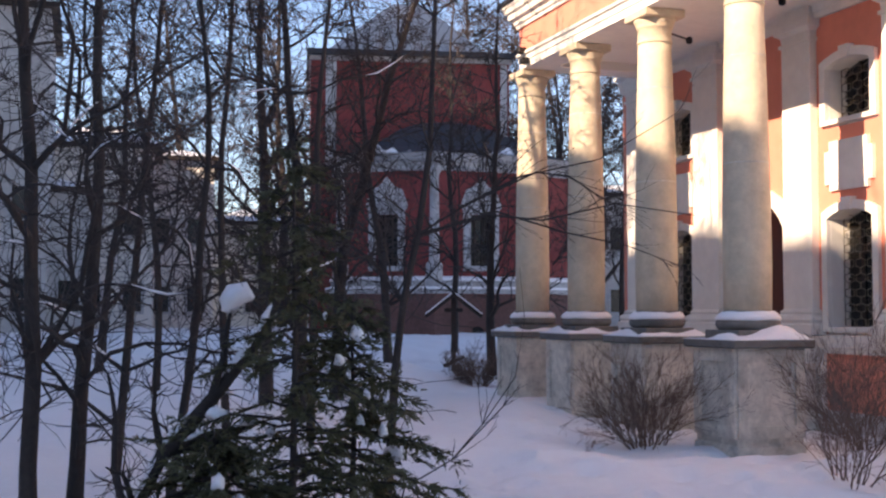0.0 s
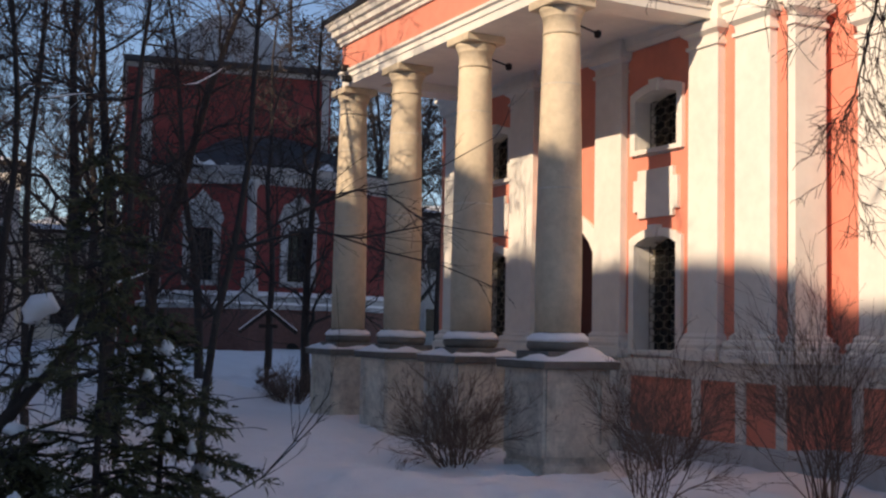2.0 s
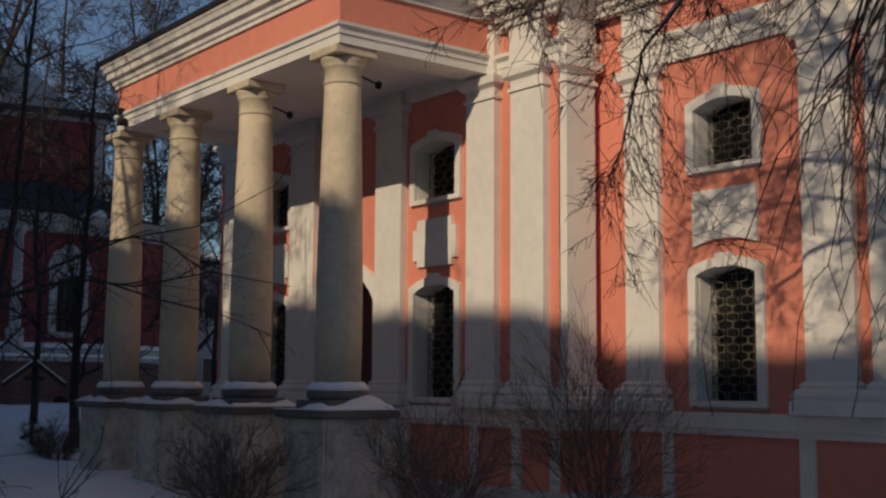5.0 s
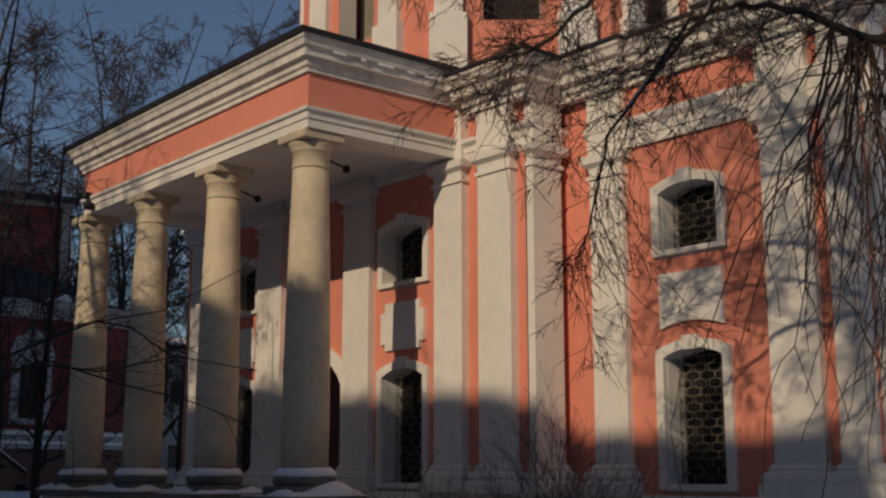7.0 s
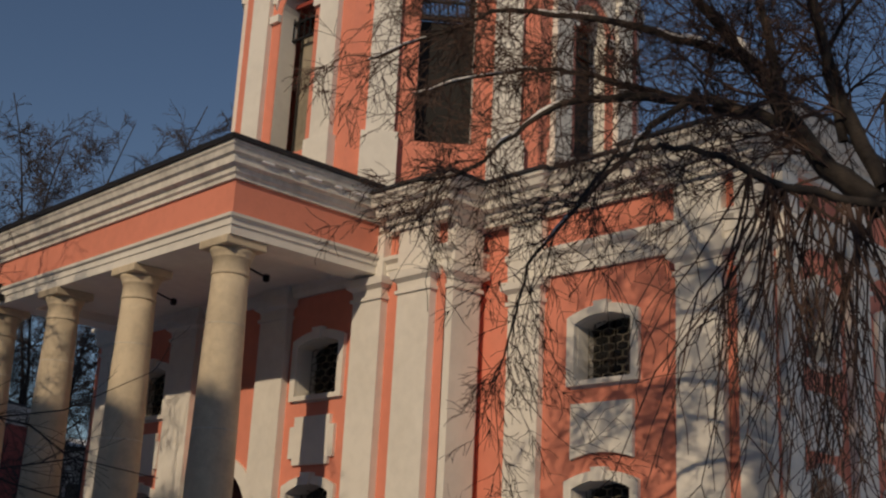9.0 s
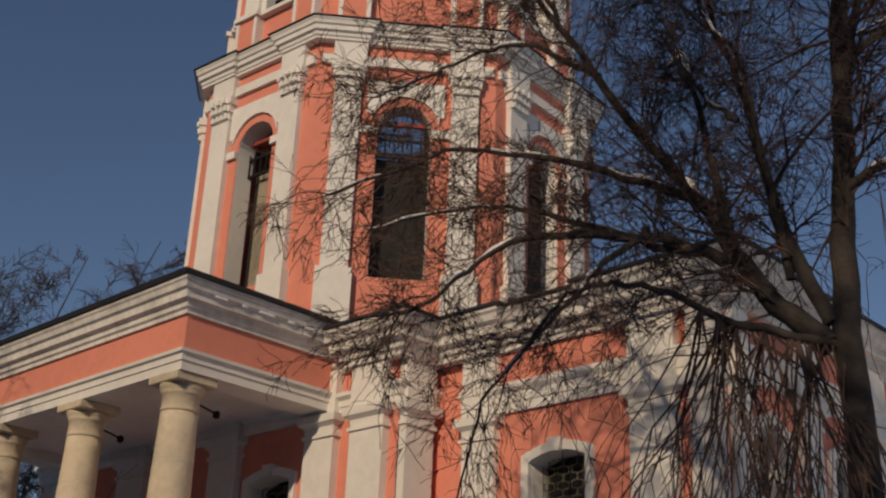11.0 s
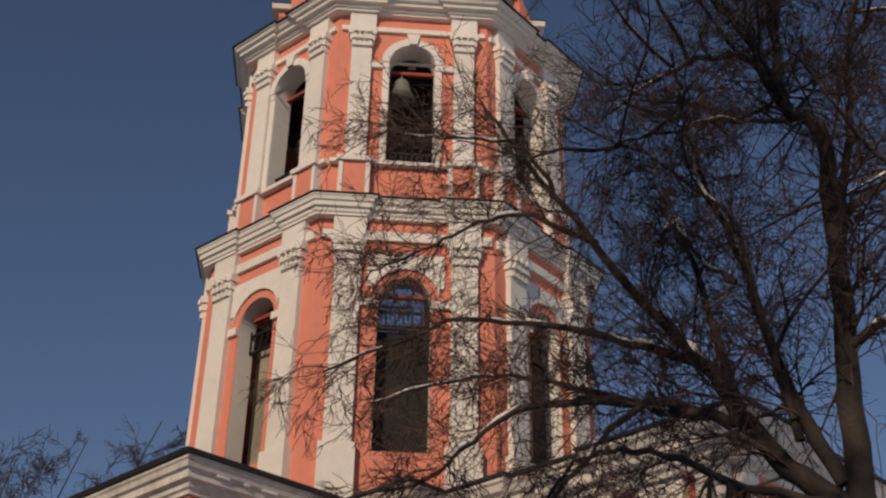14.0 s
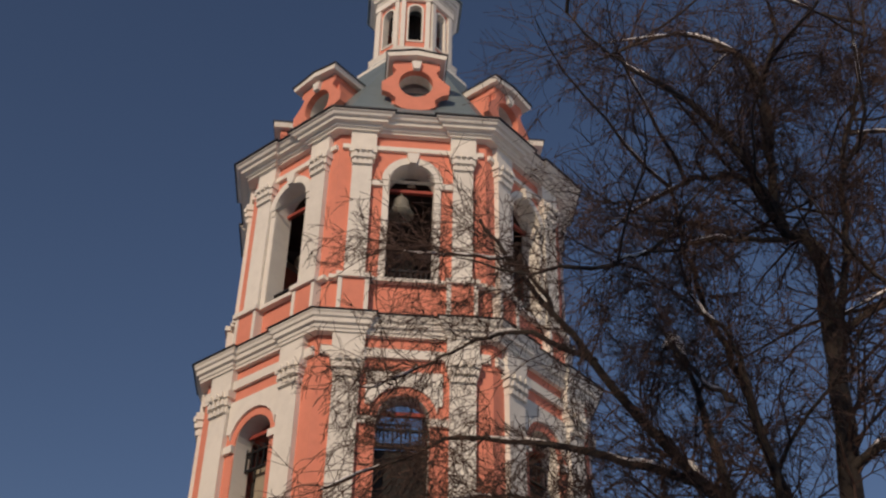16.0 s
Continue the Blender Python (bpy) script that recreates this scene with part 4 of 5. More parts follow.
# unseen shade casters out of view: an inferred building and an added block
HS, QS = Vector((0.929, 0.371)), Vector((-0.371, 0.929))
shade = thing("shading_building", "unseen building behind the yard, roofline shaped to cast its shade", "building", (-14 * HS.x, -14 * HS.y, 0))
# roofline fitted to the shade edge; the tall stretch is added to shade trees
TOPS = [(-60, 7.0), (-16, 7.0), (-15.9, 11.5), (1.4, 12.0), (1.8, 13.6), (2.1, 14.6), (2.4, 14.95), (2.9, 15.08), (3.4, 15.15), (4.9, 15.48), (5.6, 15.6), (5.9, 15.78), (6.4, 15.85), (6.8, 16.03), (7.5, 16.2), (8.3, 16.42), (9.6, 16.63), (10.3, 16.78), (12.0, 17.45), (14.9, 17.7), (15.6, 23.0), (16.4, 24.5), (34.0, 24.5), (34.1, 19.0), (60.0, 19.0)]
part("wall", plate([(-60, -1), *TOPS, (60, -1)], [], -6.0, 0.0, basis((0, 0, 0), HS)), WHITE_DULL, shade)
# unseen block, added only to keep the red building out of the sun
shade2 = thing("added_shade_block", "unseen tall block added to shade the red building", "building", (-10, 34, 0))
part("wall", box(-6, -8, -1, 5.5, 8, 25), WHITE_DULL, shade2)

# ---- memorial cross with a little roof ----
cross = thing("memorial_cross", "dark wooden memorial cross under a small snowy gable roof", "cross", (8.57, 24.64, 0.25), -18)
part("post", box(-0.05, -0.05, -0.1, 0.05, 0.05, 1.78, 0.008), WOOD_DARK, cross)
for s in (-1, 1):
    bm = bmesh.new()
    add_box(bm, 0, -0.18, -0.04, 0.78, 0.18, 0.03)
    bmesh.ops.rotate(bm, verts=bm.verts[:], matrix=Matrix.Rotation(math.radians(38), 3, "Y"))
    if s < 0:
        bmesh.ops.scale(bm, verts=bm.verts[:], vec=(-1, 1, 1))
    bmesh.ops.translate(bm, verts=bm.verts[:], vec=(0, 0, 1.80))
    part("roof_board", bm, WOOD_DARK, cross)
    bm = bmesh.new()
    add_box(bm, 0.02, -0.17, 0.032, 0.75, 0.17, 0.062, 0.008)
    bmesh.ops.rotate(bm, verts=bm.verts[:], matrix=Matrix.Rotation(math.radians(38), 3, "Y"))
    if s < 0:
        bmesh.ops.scale(bm, verts=bm.verts[:], vec=(-1, 1, 1))
    bmesh.ops.translate(bm, verts=bm.verts[:], vec=(0, 0, 1.80))
    part("roof_snow", bm, SNOW, cross)
part("crossbar", box(-0.20, -0.035, 1.42, 0.20, 0.035, 1.50), WOOD_DARK, cross)
bm = bmesh.new()
add_box(bm, -0.24, -0.035, -0.04, 0.24, 0.035, 0.04)
bmesh.ops.rotate(bm, verts=bm.verts[:], matrix=Matrix.Rotation(math.radians(-24), 3, "Y"))
bmesh.ops.translate(bm, verts=bm.verts[:], vec=(0, 0, 0.34))
part("footrest", bm, WOOD_DARK, cross)


# ---- trees ----
class Wood:
    """Collects tapered branches and turns them into meshes by thickness."""

    def __init__(self):
        self.b = {"trunk": [], "limb": [], "brushwood": [], "snow": []}

    def add(self, kind, pts, radii):
        self.b[kind].append((pts, radii))


def wood_mesh(name, branches, sides):
    verts, faces = [], []
    for pts, radii in branches:
        n = len(pts)
        base = len(verts)
        for i in range(n):
            d = (pts[min(i + 1, n - 1)] - pts[max(i - 1, 0)])
            d = d.normalized() if d.length > 1e-6 else Vector((0, 0, 1))
            s = d.cross(Vector((0.31, 0.17, 0.93)))
            s = s.normalized() if s.length > 1e-3 else Vector((1, 0, 0))
            t = d.cross(s)
            for k in range(sides):
                a = 2 * math.pi * k / sides
                verts.append(pts[i] + radii[i] * (math.cos(a) * s + math.sin(a) * t))
        for i in range(n - 1):
            for k in range(sides):
                k2 = (k + 1) % sides
                faces.append((base + i * sides + k, base + i * sides + k2, base + (i + 1) * sides + k2, base + (i + 1) * sides + k))
    me = bpy.data.meshes.new(name)
    me.from_pydata(verts, [], faces)
    me.polygons.foreach_set("use_smooth", [sides > 3] * len(me.polygons))
    return me


def rand_dir(rng, d, spread):
    """A direction turned away from d by about spread radians, at a random side."""
    s = d.cross(Vector((rng.gauss(0, 1), rng.gauss(0, 1), rng.gauss(0, 1))))
    s = s.normalized() if s.length > 1e-4 else Vector((1, 0, 0))
    return (d * math.cos(spread) + s * math.sin(spread)).normalized()


def grow(w, rng, p, d, length, r, level, droop=0.0, wander=0.22, spread=0.8, kids=5, top=2, snow=0.0, thin=0.0025, min_r=0.0035, limb_level=1):
    n = 7 if level <= 1 or length > 0.8 else 5 if level == 2 else 4
    pts, rad, dirs = [p.copy()], [r], [d.copy()]
    for i in range(n):
        d = (d + Vector((rng.gauss(0, wander), rng.gauss(0, wander), rng.gauss(0, wander) - droop * (i + 1) / n))).normalized()
        p = p + d * (length / n)
        pts.append(p.copy())
        rad.append(max(r * (1 - 0.8 * (i + 1) / n), thin))
        dirs.append(d.copy())
    w.add("limb" if level <= limb_level else "brushwood", pts, rad)
    if snow and r > 0.012 and rng.random() < snow and abs(dirs[2].z) < 0.75:
        k0 = rng.randrange(0, max(1, n - 3))
        seg = [q + Vector((0, 0, rr * 0.75)) for q, rr in zip(pts[k0:k0 + 4], rad[k0:k0 + 4])]
        w.add("snow", seg, [0.003] + [rr * 0.75 + 0.006 for rr in rad[k0 + 1:k0 + 3]] + [0.003])
    if level >= top:
        return
    for c in range(kids):
        f = rng.uniform(0.18, 1.0)
        i = min(n, max(1, int(f * n)))
        grow(w, rng, pts[i], rand_dir(rng, dirs[i], rng.uniform(spread * 0.6, spread * 1.3)), length * rng.uniform(0.35, 0.62) * (1.15 - 0.4 * f), max(rad[i] * rng.uniform(0.45, 0.7), min_r), level + 1, droop, wander, spread, kids, top, snow, thin, min_r, limb_level)


def plant(name, w, label, category, at, trunk_mat, twig_mat, group="", sides=(8, 3), limb_name="limb"):
    e = thing(name, label, category, at, 0, group)
    for kind, mat, n in (("trunk", trunk_mat, sides[0]), ("limb", trunk_mat, 6)):
        for br in w.b[kind]:
            me = wood_mesh(limb_name if kind == "limb" else kind, [br], n)
            me.materials.append(mat)
            new(me.name.split(".")[0], me).parent = e
    for kind, nm, mat, n in (("brushwood", "brushwood", twig_mat, sides[1]), ("snow", "branch_snow", SNOW, 5)):
        if w.b[kind]:
            me = wood_mesh(nm, w.b[kind], n)
            me.materials.append(mat)
            o = new(nm, me)
            o.parent, o["kind"] = e, "stuff"
    return e


def polar(az, d):
    return d * math.sin(math.radians(az)), d * math.cos(math.radians(az))


def bare_tree(az, d, height, r, seed, lean=(0, 0), forks=3, kids=6, top=3, label="tall bare winter tree with dark bark", group="bare trees", first=0.25, snow=0.05, droop=0.02, spread=0.75, wander=0.20, thick=(0.35, 0.55), twig=None):
    rng = random.Random(seed)
    x, y = polar(az, d)
    w = Wood()
    n = 12
    p, dr = Vector((0, 0, -0.15)), Vector((lean[0], lean[1], 1)).normalized()
    pts, rad, ds = [p.copy()], [r * 1.15], [dr.copy()]
    for i in range(n):
        dr = (dr + Vector((rng.gauss(0, 0.06), rng.gauss(0, 0.06), 0.04))).normalized()
        p = p + dr * (height / n)
        pts.append(p.copy()), rad.append(r * (1 - 0.82 * (i + 1) / n)), ds.append(dr.copy())
    w.add("trunk", pts, rad)
    for c in range(kids * 3):
        f = first + (1 - first) * ((c + rng.random()) / (kids * 3))
        i = min(n, int(f * n))
        grow(w, rng, pts[i], rand_dir(rng, ds[i], rng.uniform(0.5, 1.1)), height * rng.uniform(0.19, 0.33) * (1.2 - 0.75 * f), rad[i] * rng.uniform(*thick), 1, droop, wander, spread, kids, top, snow, twig or 0.0002 * d + 0.001, twig or 0.0003 * d + 0.001)
    return plant("bare_tree", w, label, "tree", (x, y, ground_height(x, y)), BARK, TWIG, group)


FRONT_TREES = ((-0.25, 9.0, 8.5, 0.068, 11, 0.05, 0.14), (1.6, 9.6, 7.0, 0.066, 12, 0.14, 0.12), (3.4, 12.5, 7.0, 0.05, 42, 0.10, 0.12), (5.8, 10.8, 7.6, 0.045, 43, 0.04, 0.22), (8.6, 13.2, 8.6, 0.05, 44, 0.0, 0.48), (12.4, 15.0, 9.4, 0.055, 45, 0.02, 0.5))
for az, d, h, r, seed, lean, first in FRONT_TREES:
    bare_tree(az, d, h, r, seed, (lean, 0), kids=7, first=first, snow=0.22, droop=0.05, spread=0.95, wander=0.31, thick=(0.38, 0.62), label="slim dark bare tree with snow in its forks")
MID_TREES = ((10.3, 19.0, 9.0, 0.12, 13), (11.7, 17.0, 8.2, 0.115, 14), (13.6, 20.0, 8.2, 0.12, 15), (21.1, 26.0, 8.2, 0.11, 17), (5.2, 22.0, 10.0, 0.075, 18), (2.6, 26.0, 10.0, 0.09, 20), (19.2, 33.0, 10.5, 0.10, 54), (16.1, 27.0, 9.5, 0.11, 61))
for az, d, h, r, seed in MID_TREES:
    bare_tree(az, d, h, r, seed, (0.01, 0), kids=7, first=0.18, snow=0.0)
FAR_TREES = ((14.5, 58.0, 24.0, 0.26, 22), (18.5, 75.0, 26.0, 0.26, 23), (24.0, 48.0, 13.0, 0.15, 24), (26.3, 42.0, 11.5, 0.13, 25), (22.0, 66.0, 17.0, 0.2, 26), (27.2, 56.0, 24.0, 0.13, 27), (11.0, 62.0, 22.0, 0.25, 28), (7.0, 70.0, 22.0, 0.25, 29), (30.6, 64.0, 17.5, 0.16, 30), (26.0, 58.0, 24.0, 0.13, 32), (24.4, 60.0, 23.0, 0.13, 33), (22.6, 52.0, 19.0, 0.13, 34))
for az, d, h, r, seed in FAR_TREES:
    bare_tree(az, d, h, r, seed, kids=8, first=0.15, snow=0.0, label="tall far bare tree against the sky", group="far bare trees")

# unseen tree added for branch shade on the bay; twigs thickened for it
bare_tree(-80.3, 4.16, 14.5, 0.15, 71, kids=8, first=0.52, snow=0.0, thick=(0.5, 0.75), twig=0.011, label="unseen bare tree added to cast branch shade on the bay wall", spread=0.8)

# snow-laden leaning stem among the front trees
rng = random.Random(31)
w = Wood()
stem = [Vector(v) for v in ((0, 0, -0.2), (0.10, 0.0, 0.35), (0.30, 0.05, 0.75), (0.62, 0.1, 1.10), (0.95, 0.15, 1.50), (1.15, 0.2, 1.9))]
srad = [0.075, 0.065, 0.058, 0.05, 0.04, 0.025]
w.add("trunk", stem, srad)
ridge = [stem[k].lerp(stem[k + 1], f) for k in (1, 2, 3, 4) for f in (0.0, 0.33, 0.67)]
w.add("snow", [q + Vector((0, 0, 0.05 - 0.002 * i)) for i, q in enumerate(ridge)], [0.015] + [0.044 - 0.001 * i + rng.uniform(-0.014, 0.012) for i in range(1, len(ridge) - 1)] + [0.01])
w.add("snow", [Vector((0.70, 0.0, 1.70)), Vector((0.72, 0.0, 1.76)), Vector((0.76, 0.0, 1.81)), Vector((0.83, 0.0, 1.83)), Vector((0.89, 0.0, 1.79))], [0.03, 0.075, 0.09, 0.08, 0.02])
w.add("limb", [Vector(v) for v in ((0.62, 0.1, 1.10), (0.70, 0.04, 1.4), (0.74, 0.0, 1.75))], [0.03, 0.022, 0.014])
for c in range(14):
    i = rng.randrange(1, 6)
    grow(w, rng, stem[i], rand_dir(rng, (stem[i] - stem[i - 1]).normalized(), 0.9), rng.uniform(0.6, 1.3), srad[i] * 0.5, 1, 0.03, 0.2, 0.8, 5, 3, 0.3)
x, y = polar(3.5, 8.2)
plant("bare_tree", w, "leaning bare young tree carrying thick snow", "tree", (x, y, ground_height(x, y)), BARK, TWIG, "bare trees")

# slender young tree whose long thin branches reach across the portico
REACH = (
    [(3.18, 10.11, 2.42), (3.64, 10.06, 2.71), (4.11, 9.99, 2.96), (4.8, 9.78, 3.12), (5.48, 9.54, 3.55)],
    [(3.18, 10.1, 2.42), (3.72, 9.82, 2.59), (4.14, 9.54, 2.53), (4.71, 9.27, 2.67), (5.25, 8.86, 2.55)],
    [(3.18, 10.1, 2.40), (3.95, 10.16, 2.65), (4.61, 10.1, 2.47), (5.16, 9.94, 2.35), (5.62, 9.8, 2.17)],
    [(3.64, 10.06, 2.71), (4.25, 9.93, 3.0), (4.53, 9.8, 2.95), (4.89, 9.74, 2.72)],
)
rng = random.Random(91)
w = Wood()
root = Vector((2.92, 10.2, 0.0))
stem = [Vector(v) - root for v in ((2.92, 10.2, -0.15), (2.96, 10.18, 0.63), (2.99, 10.17, 1.22), (3.06, 10.15, 1.82), (3.18, 10.11, 2.42), (3.28, 10.08, 3.18), (3.35, 10.16, 4.4), (3.5, 10.2, 6.0))]
w.add("trunk", stem, [0.045, 0.04, 0.037, 0.034, 0.031, 0.027, 0.02, 0.006])
for pts in REACH:
    P = [Vector(q) - root for q in pts]
    w.add("limb", P, [0.013 * (1 - 0.75 * i / (len(P) - 1)) for i in range(len(P))])
    for c in range(9):
        k = rng.randrange(0, len(P) - 1)
        d = (P[k + 1] - P[k]).normalized()
        grow(w, rng, P[k].lerp(P[k + 1], rng.random()), rand_dir(rng, d, rng.uniform(0.3, 0.6)), rng.uniform(0.25, 0.8), 0.005, 3, 0.0, 0.12, 0.5, 2, 4, 0, 0.0018, 0.0025)
for c in range(14):
    k = rng.randrange(3, 7)
    grow(w, rng, stem[k], rand_dir(rng, Vector((0, 0, 1)), rng.uniform(0.6, 1.2)), rng.uniform(0.8, 1.6), 0.011, 2, 0.03, 0.18, 0.7, 6, 4, 0.1, 0.0018, 0.0026)
plant("bare_tree", w, "slender young bare tree with long thin branches", "tree", (root.x, root.y, ground_height(root.x, root.y)), BARK, TWIG, "bare trees")
rng = random.Random(92)
w = Wood()
root = Vector((2.5, 8.64, 0.0))
for pts, r in (([(2.5, 8.64, -0.1), (2.62, 8.65, 0.36), (3.01, 8.69, 0.55), (3.45, 8.74, 0.94), (3.57, 8.8, 1.04)], 0.009), ([(3.01, 8.69, 0.55), (3.3, 8.8, 0.8), (3.62, 8.9, 1.16), (3.72, 8.95, 1.62), (3.7, 9.0, 2.04)], 0.006)):
    P = [Vector(q) - root for q in pts]
    w.add("limb", P, [r * (1 - 0.7 * i / (len(P) - 1)) for i in range(len(P))])
    for c in range(6):
        k = rng.randrange(1, len(P) - 1)
        grow(w, rng, P[k], rand_dir(rng, (P[k + 1] - P[k]).normalized(), 0.6), rng.uniform(0.15, 0.5), 0.004, 3, 0.0, 0.12, 0.5, 2, 4, 0, 0.0015, 0.002)
plant("sapling", w, "thin bare sapling shoot leaning over the snow", "tree", (root.x, root.y, ground_height(root.x, root.y)), BARK, TWIG, "", limb_name="shoot")

# great linden beside the church: trunk, main limbs and hanging twigs
LIN = Vector((7.16, 3.25, 0.0))
BOUGHS = {
    "trunk": ([(7.05, 3.2, -0.2), (7.12, 3.2, 2.0), (7.17, 3.31, 4.3), (7.25, 3.27, 5.4), (7.33, 3.2, 6.5), (7.35, 3.16, 6.7)], 0.125, 0.06),
    "a": ([(7.12, 3.4, 4.2), (7.07, 3.74, 4.58), (7.03, 4.02, 5.02), (7.0, 4.27, 5.5), (6.88, 4.64, 6.05), (6.73, 5.03, 6.75), (6.55, 5.57, 7.74), (6.45, 5.98, 8.53)], 0.092, 0.014),
    "b": ([(7.03, 4.03, 4.96), (6.97, 4.5, 5.14), (6.93, 5.09, 5.45), (6.78, 5.76, 5.77), (6.62, 6.38, 5.9), (6.28, 7.13, 5.79)], 0.045, 0.008),
    "c": ([(7.0, 4.1, 4.98), (6.84, 4.71, 5.26), (6.64, 5.3, 5.37), (6.51, 5.77, 5.36), (6.42, 6.17, 5.16), (6.31, 6.56, 4.94), (6.08, 7.04, 4.89)], 0.05, 0.008),
    "d": ([(7.0, 4.27, 5.49), (6.86, 4.85, 5.81), (6.75, 5.49, 6.13), (6.5, 6.22, 6.36), (6.34, 6.81, 6.3), (6.03, 7.47, 6.12)], 0.045, 0.008),
    "e": ([(7.14, 3.4, 4.4), (7.12, 3.65, 5.04), (7.14, 3.82, 5.73), (7.18, 3.95, 6.32), (7.19, 4.15, 6.97), (7.21, 4.3, 7.73), (7.35, 4.47, 8.83)], 0.062, 0.012),
    "f": ([(7.03, 4.02, 5.02), (6.89, 4.07, 5.62), (6.74, 4.12, 6.24), (6.54, 4.26, 6.7)], 0.05, 0.01),
    "h": ([(7.15, 3.3, 4.2), (6.59, 3.78, 4.3), (6.21, 4.03, 4.44), (5.92, 4.27, 4.49), (5.67, 4.44, 4.38), (5.43, 4.57, 4.05)], 0.04, 0.008),
    "n": ([(6.7, 4.52, 5.2), (6.3, 4.62, 4.86), (6.2, 4.82, 4.63), (6.2, 5.32, 4.28), (6.18, 5.64, 3.99), (6.2, 5.84, 3.47), (6.2, 6.04, 3.08)], 0.03, 0.004),
    "o": ([(6.75, 5.0, 6.7), (6.5, 5.43, 7.05), (6.4, 5.85, 7.14), (6.3, 6.29, 7.1), (6.2, 6.76, 7.02), (6.1, 7.1, 7.02)], 0.03, 0.006),
    "p": ([(6.62, 5.3, 7.3), (6.4, 5.47, 7.74), (6.3, 5.88, 7.98), (6.2, 6.35, 8.17), (6.1, 6.87, 8.48)], 0.025, 0.006),
    "g": ([(7.24, 3.28, 5.36), (7.23, 2.92, 5.46), (7.14, 2.6, 5.19)], 0.05, 0.015),
    "k": ([(7.33, 3.21, 6.44), (7.47, 2.86, 6.66), (7.6, 2.5, 6.86)], 0.04, 0.015),
    "q": ([(7.32, 3.22, 6.24), (7.33, 3.2, 7.21), (7.15, 3.37, 7.47), (6.98, 3.48, 8.02), (6.75, 3.71, 8.64), (6.47, 3.99, 9.02), (6.21, 4.2, 9.26), (5.92, 4.44, 9.78)], 0.075, 0.008),
    "r": ([(7.35, 3.16, 6.62), (7.42, 2.99, 7.32), (7.54, 2.95, 8.06), (7.62, 2.75, 8.75), (7.79, 2.57, 9.57), (7.86, 2.32, 10.66)], 0.04, 0.01),
    "s": ([(7.15, 3.37, 7.47), (7.24, 3.4, 8.39), (7.35, 3.4, 9.19), (7.52, 3.27, 9.87), (7.6, 3.33, 10.94)], 0.045, 0.01),
    "t": ([(7.16, 3.35, 7.3), (6.94, 3.56, 7.33), (6.64, 3.89, 7.29), (6.24, 4.16, 7.08), (6.01, 4.32, 6.9)], 0.03, 0.006),
    "u": ([(7.12, 3.64, 4.75), (6.98, 3.69, 5.41), (6.94, 3.77, 6.11), (6.82, 3.79, 6.46), (6.72, 3.97, 6.79), (6.59, 3.98, 7.1), (6.63, 3.91, 7.58)], 0.036, 0.007),
    "v": ([(6.84, 3.85, 5.94), (6.75, 4.01, 6.13), (6.69, 4.11, 6.34), (6.67, 4.14, 6.48), (6.64, 4.19, 6.52), (6.6, 4.25, 6.43), (6.57, 4.29, 6.29)], 0.022, 0.008),
    "l": ([(7.15, 3.37, 7.47), (7.3, 3.75, 8.3), (7.3, 4.35, 8.53), (7.14, 5.14, 8.28)], 0.045, 0.01),
    "m": ([(7.24, 3.4, 8.39), (7.41, 3.5, 9.52), (7.31, 4.14, 10.35), (7.1, 5.02, 10.42)], 0.045, 0.01),
}
HANG = {"h": 12.0, "n": 5.0, "c": 1.6, "b": 1.0, "g": 6.0, "d": 0.8, "a": 0.6, "e": 0.6}      # hanging shoots to the metre
rng = random.Random(77)
w = Wood()
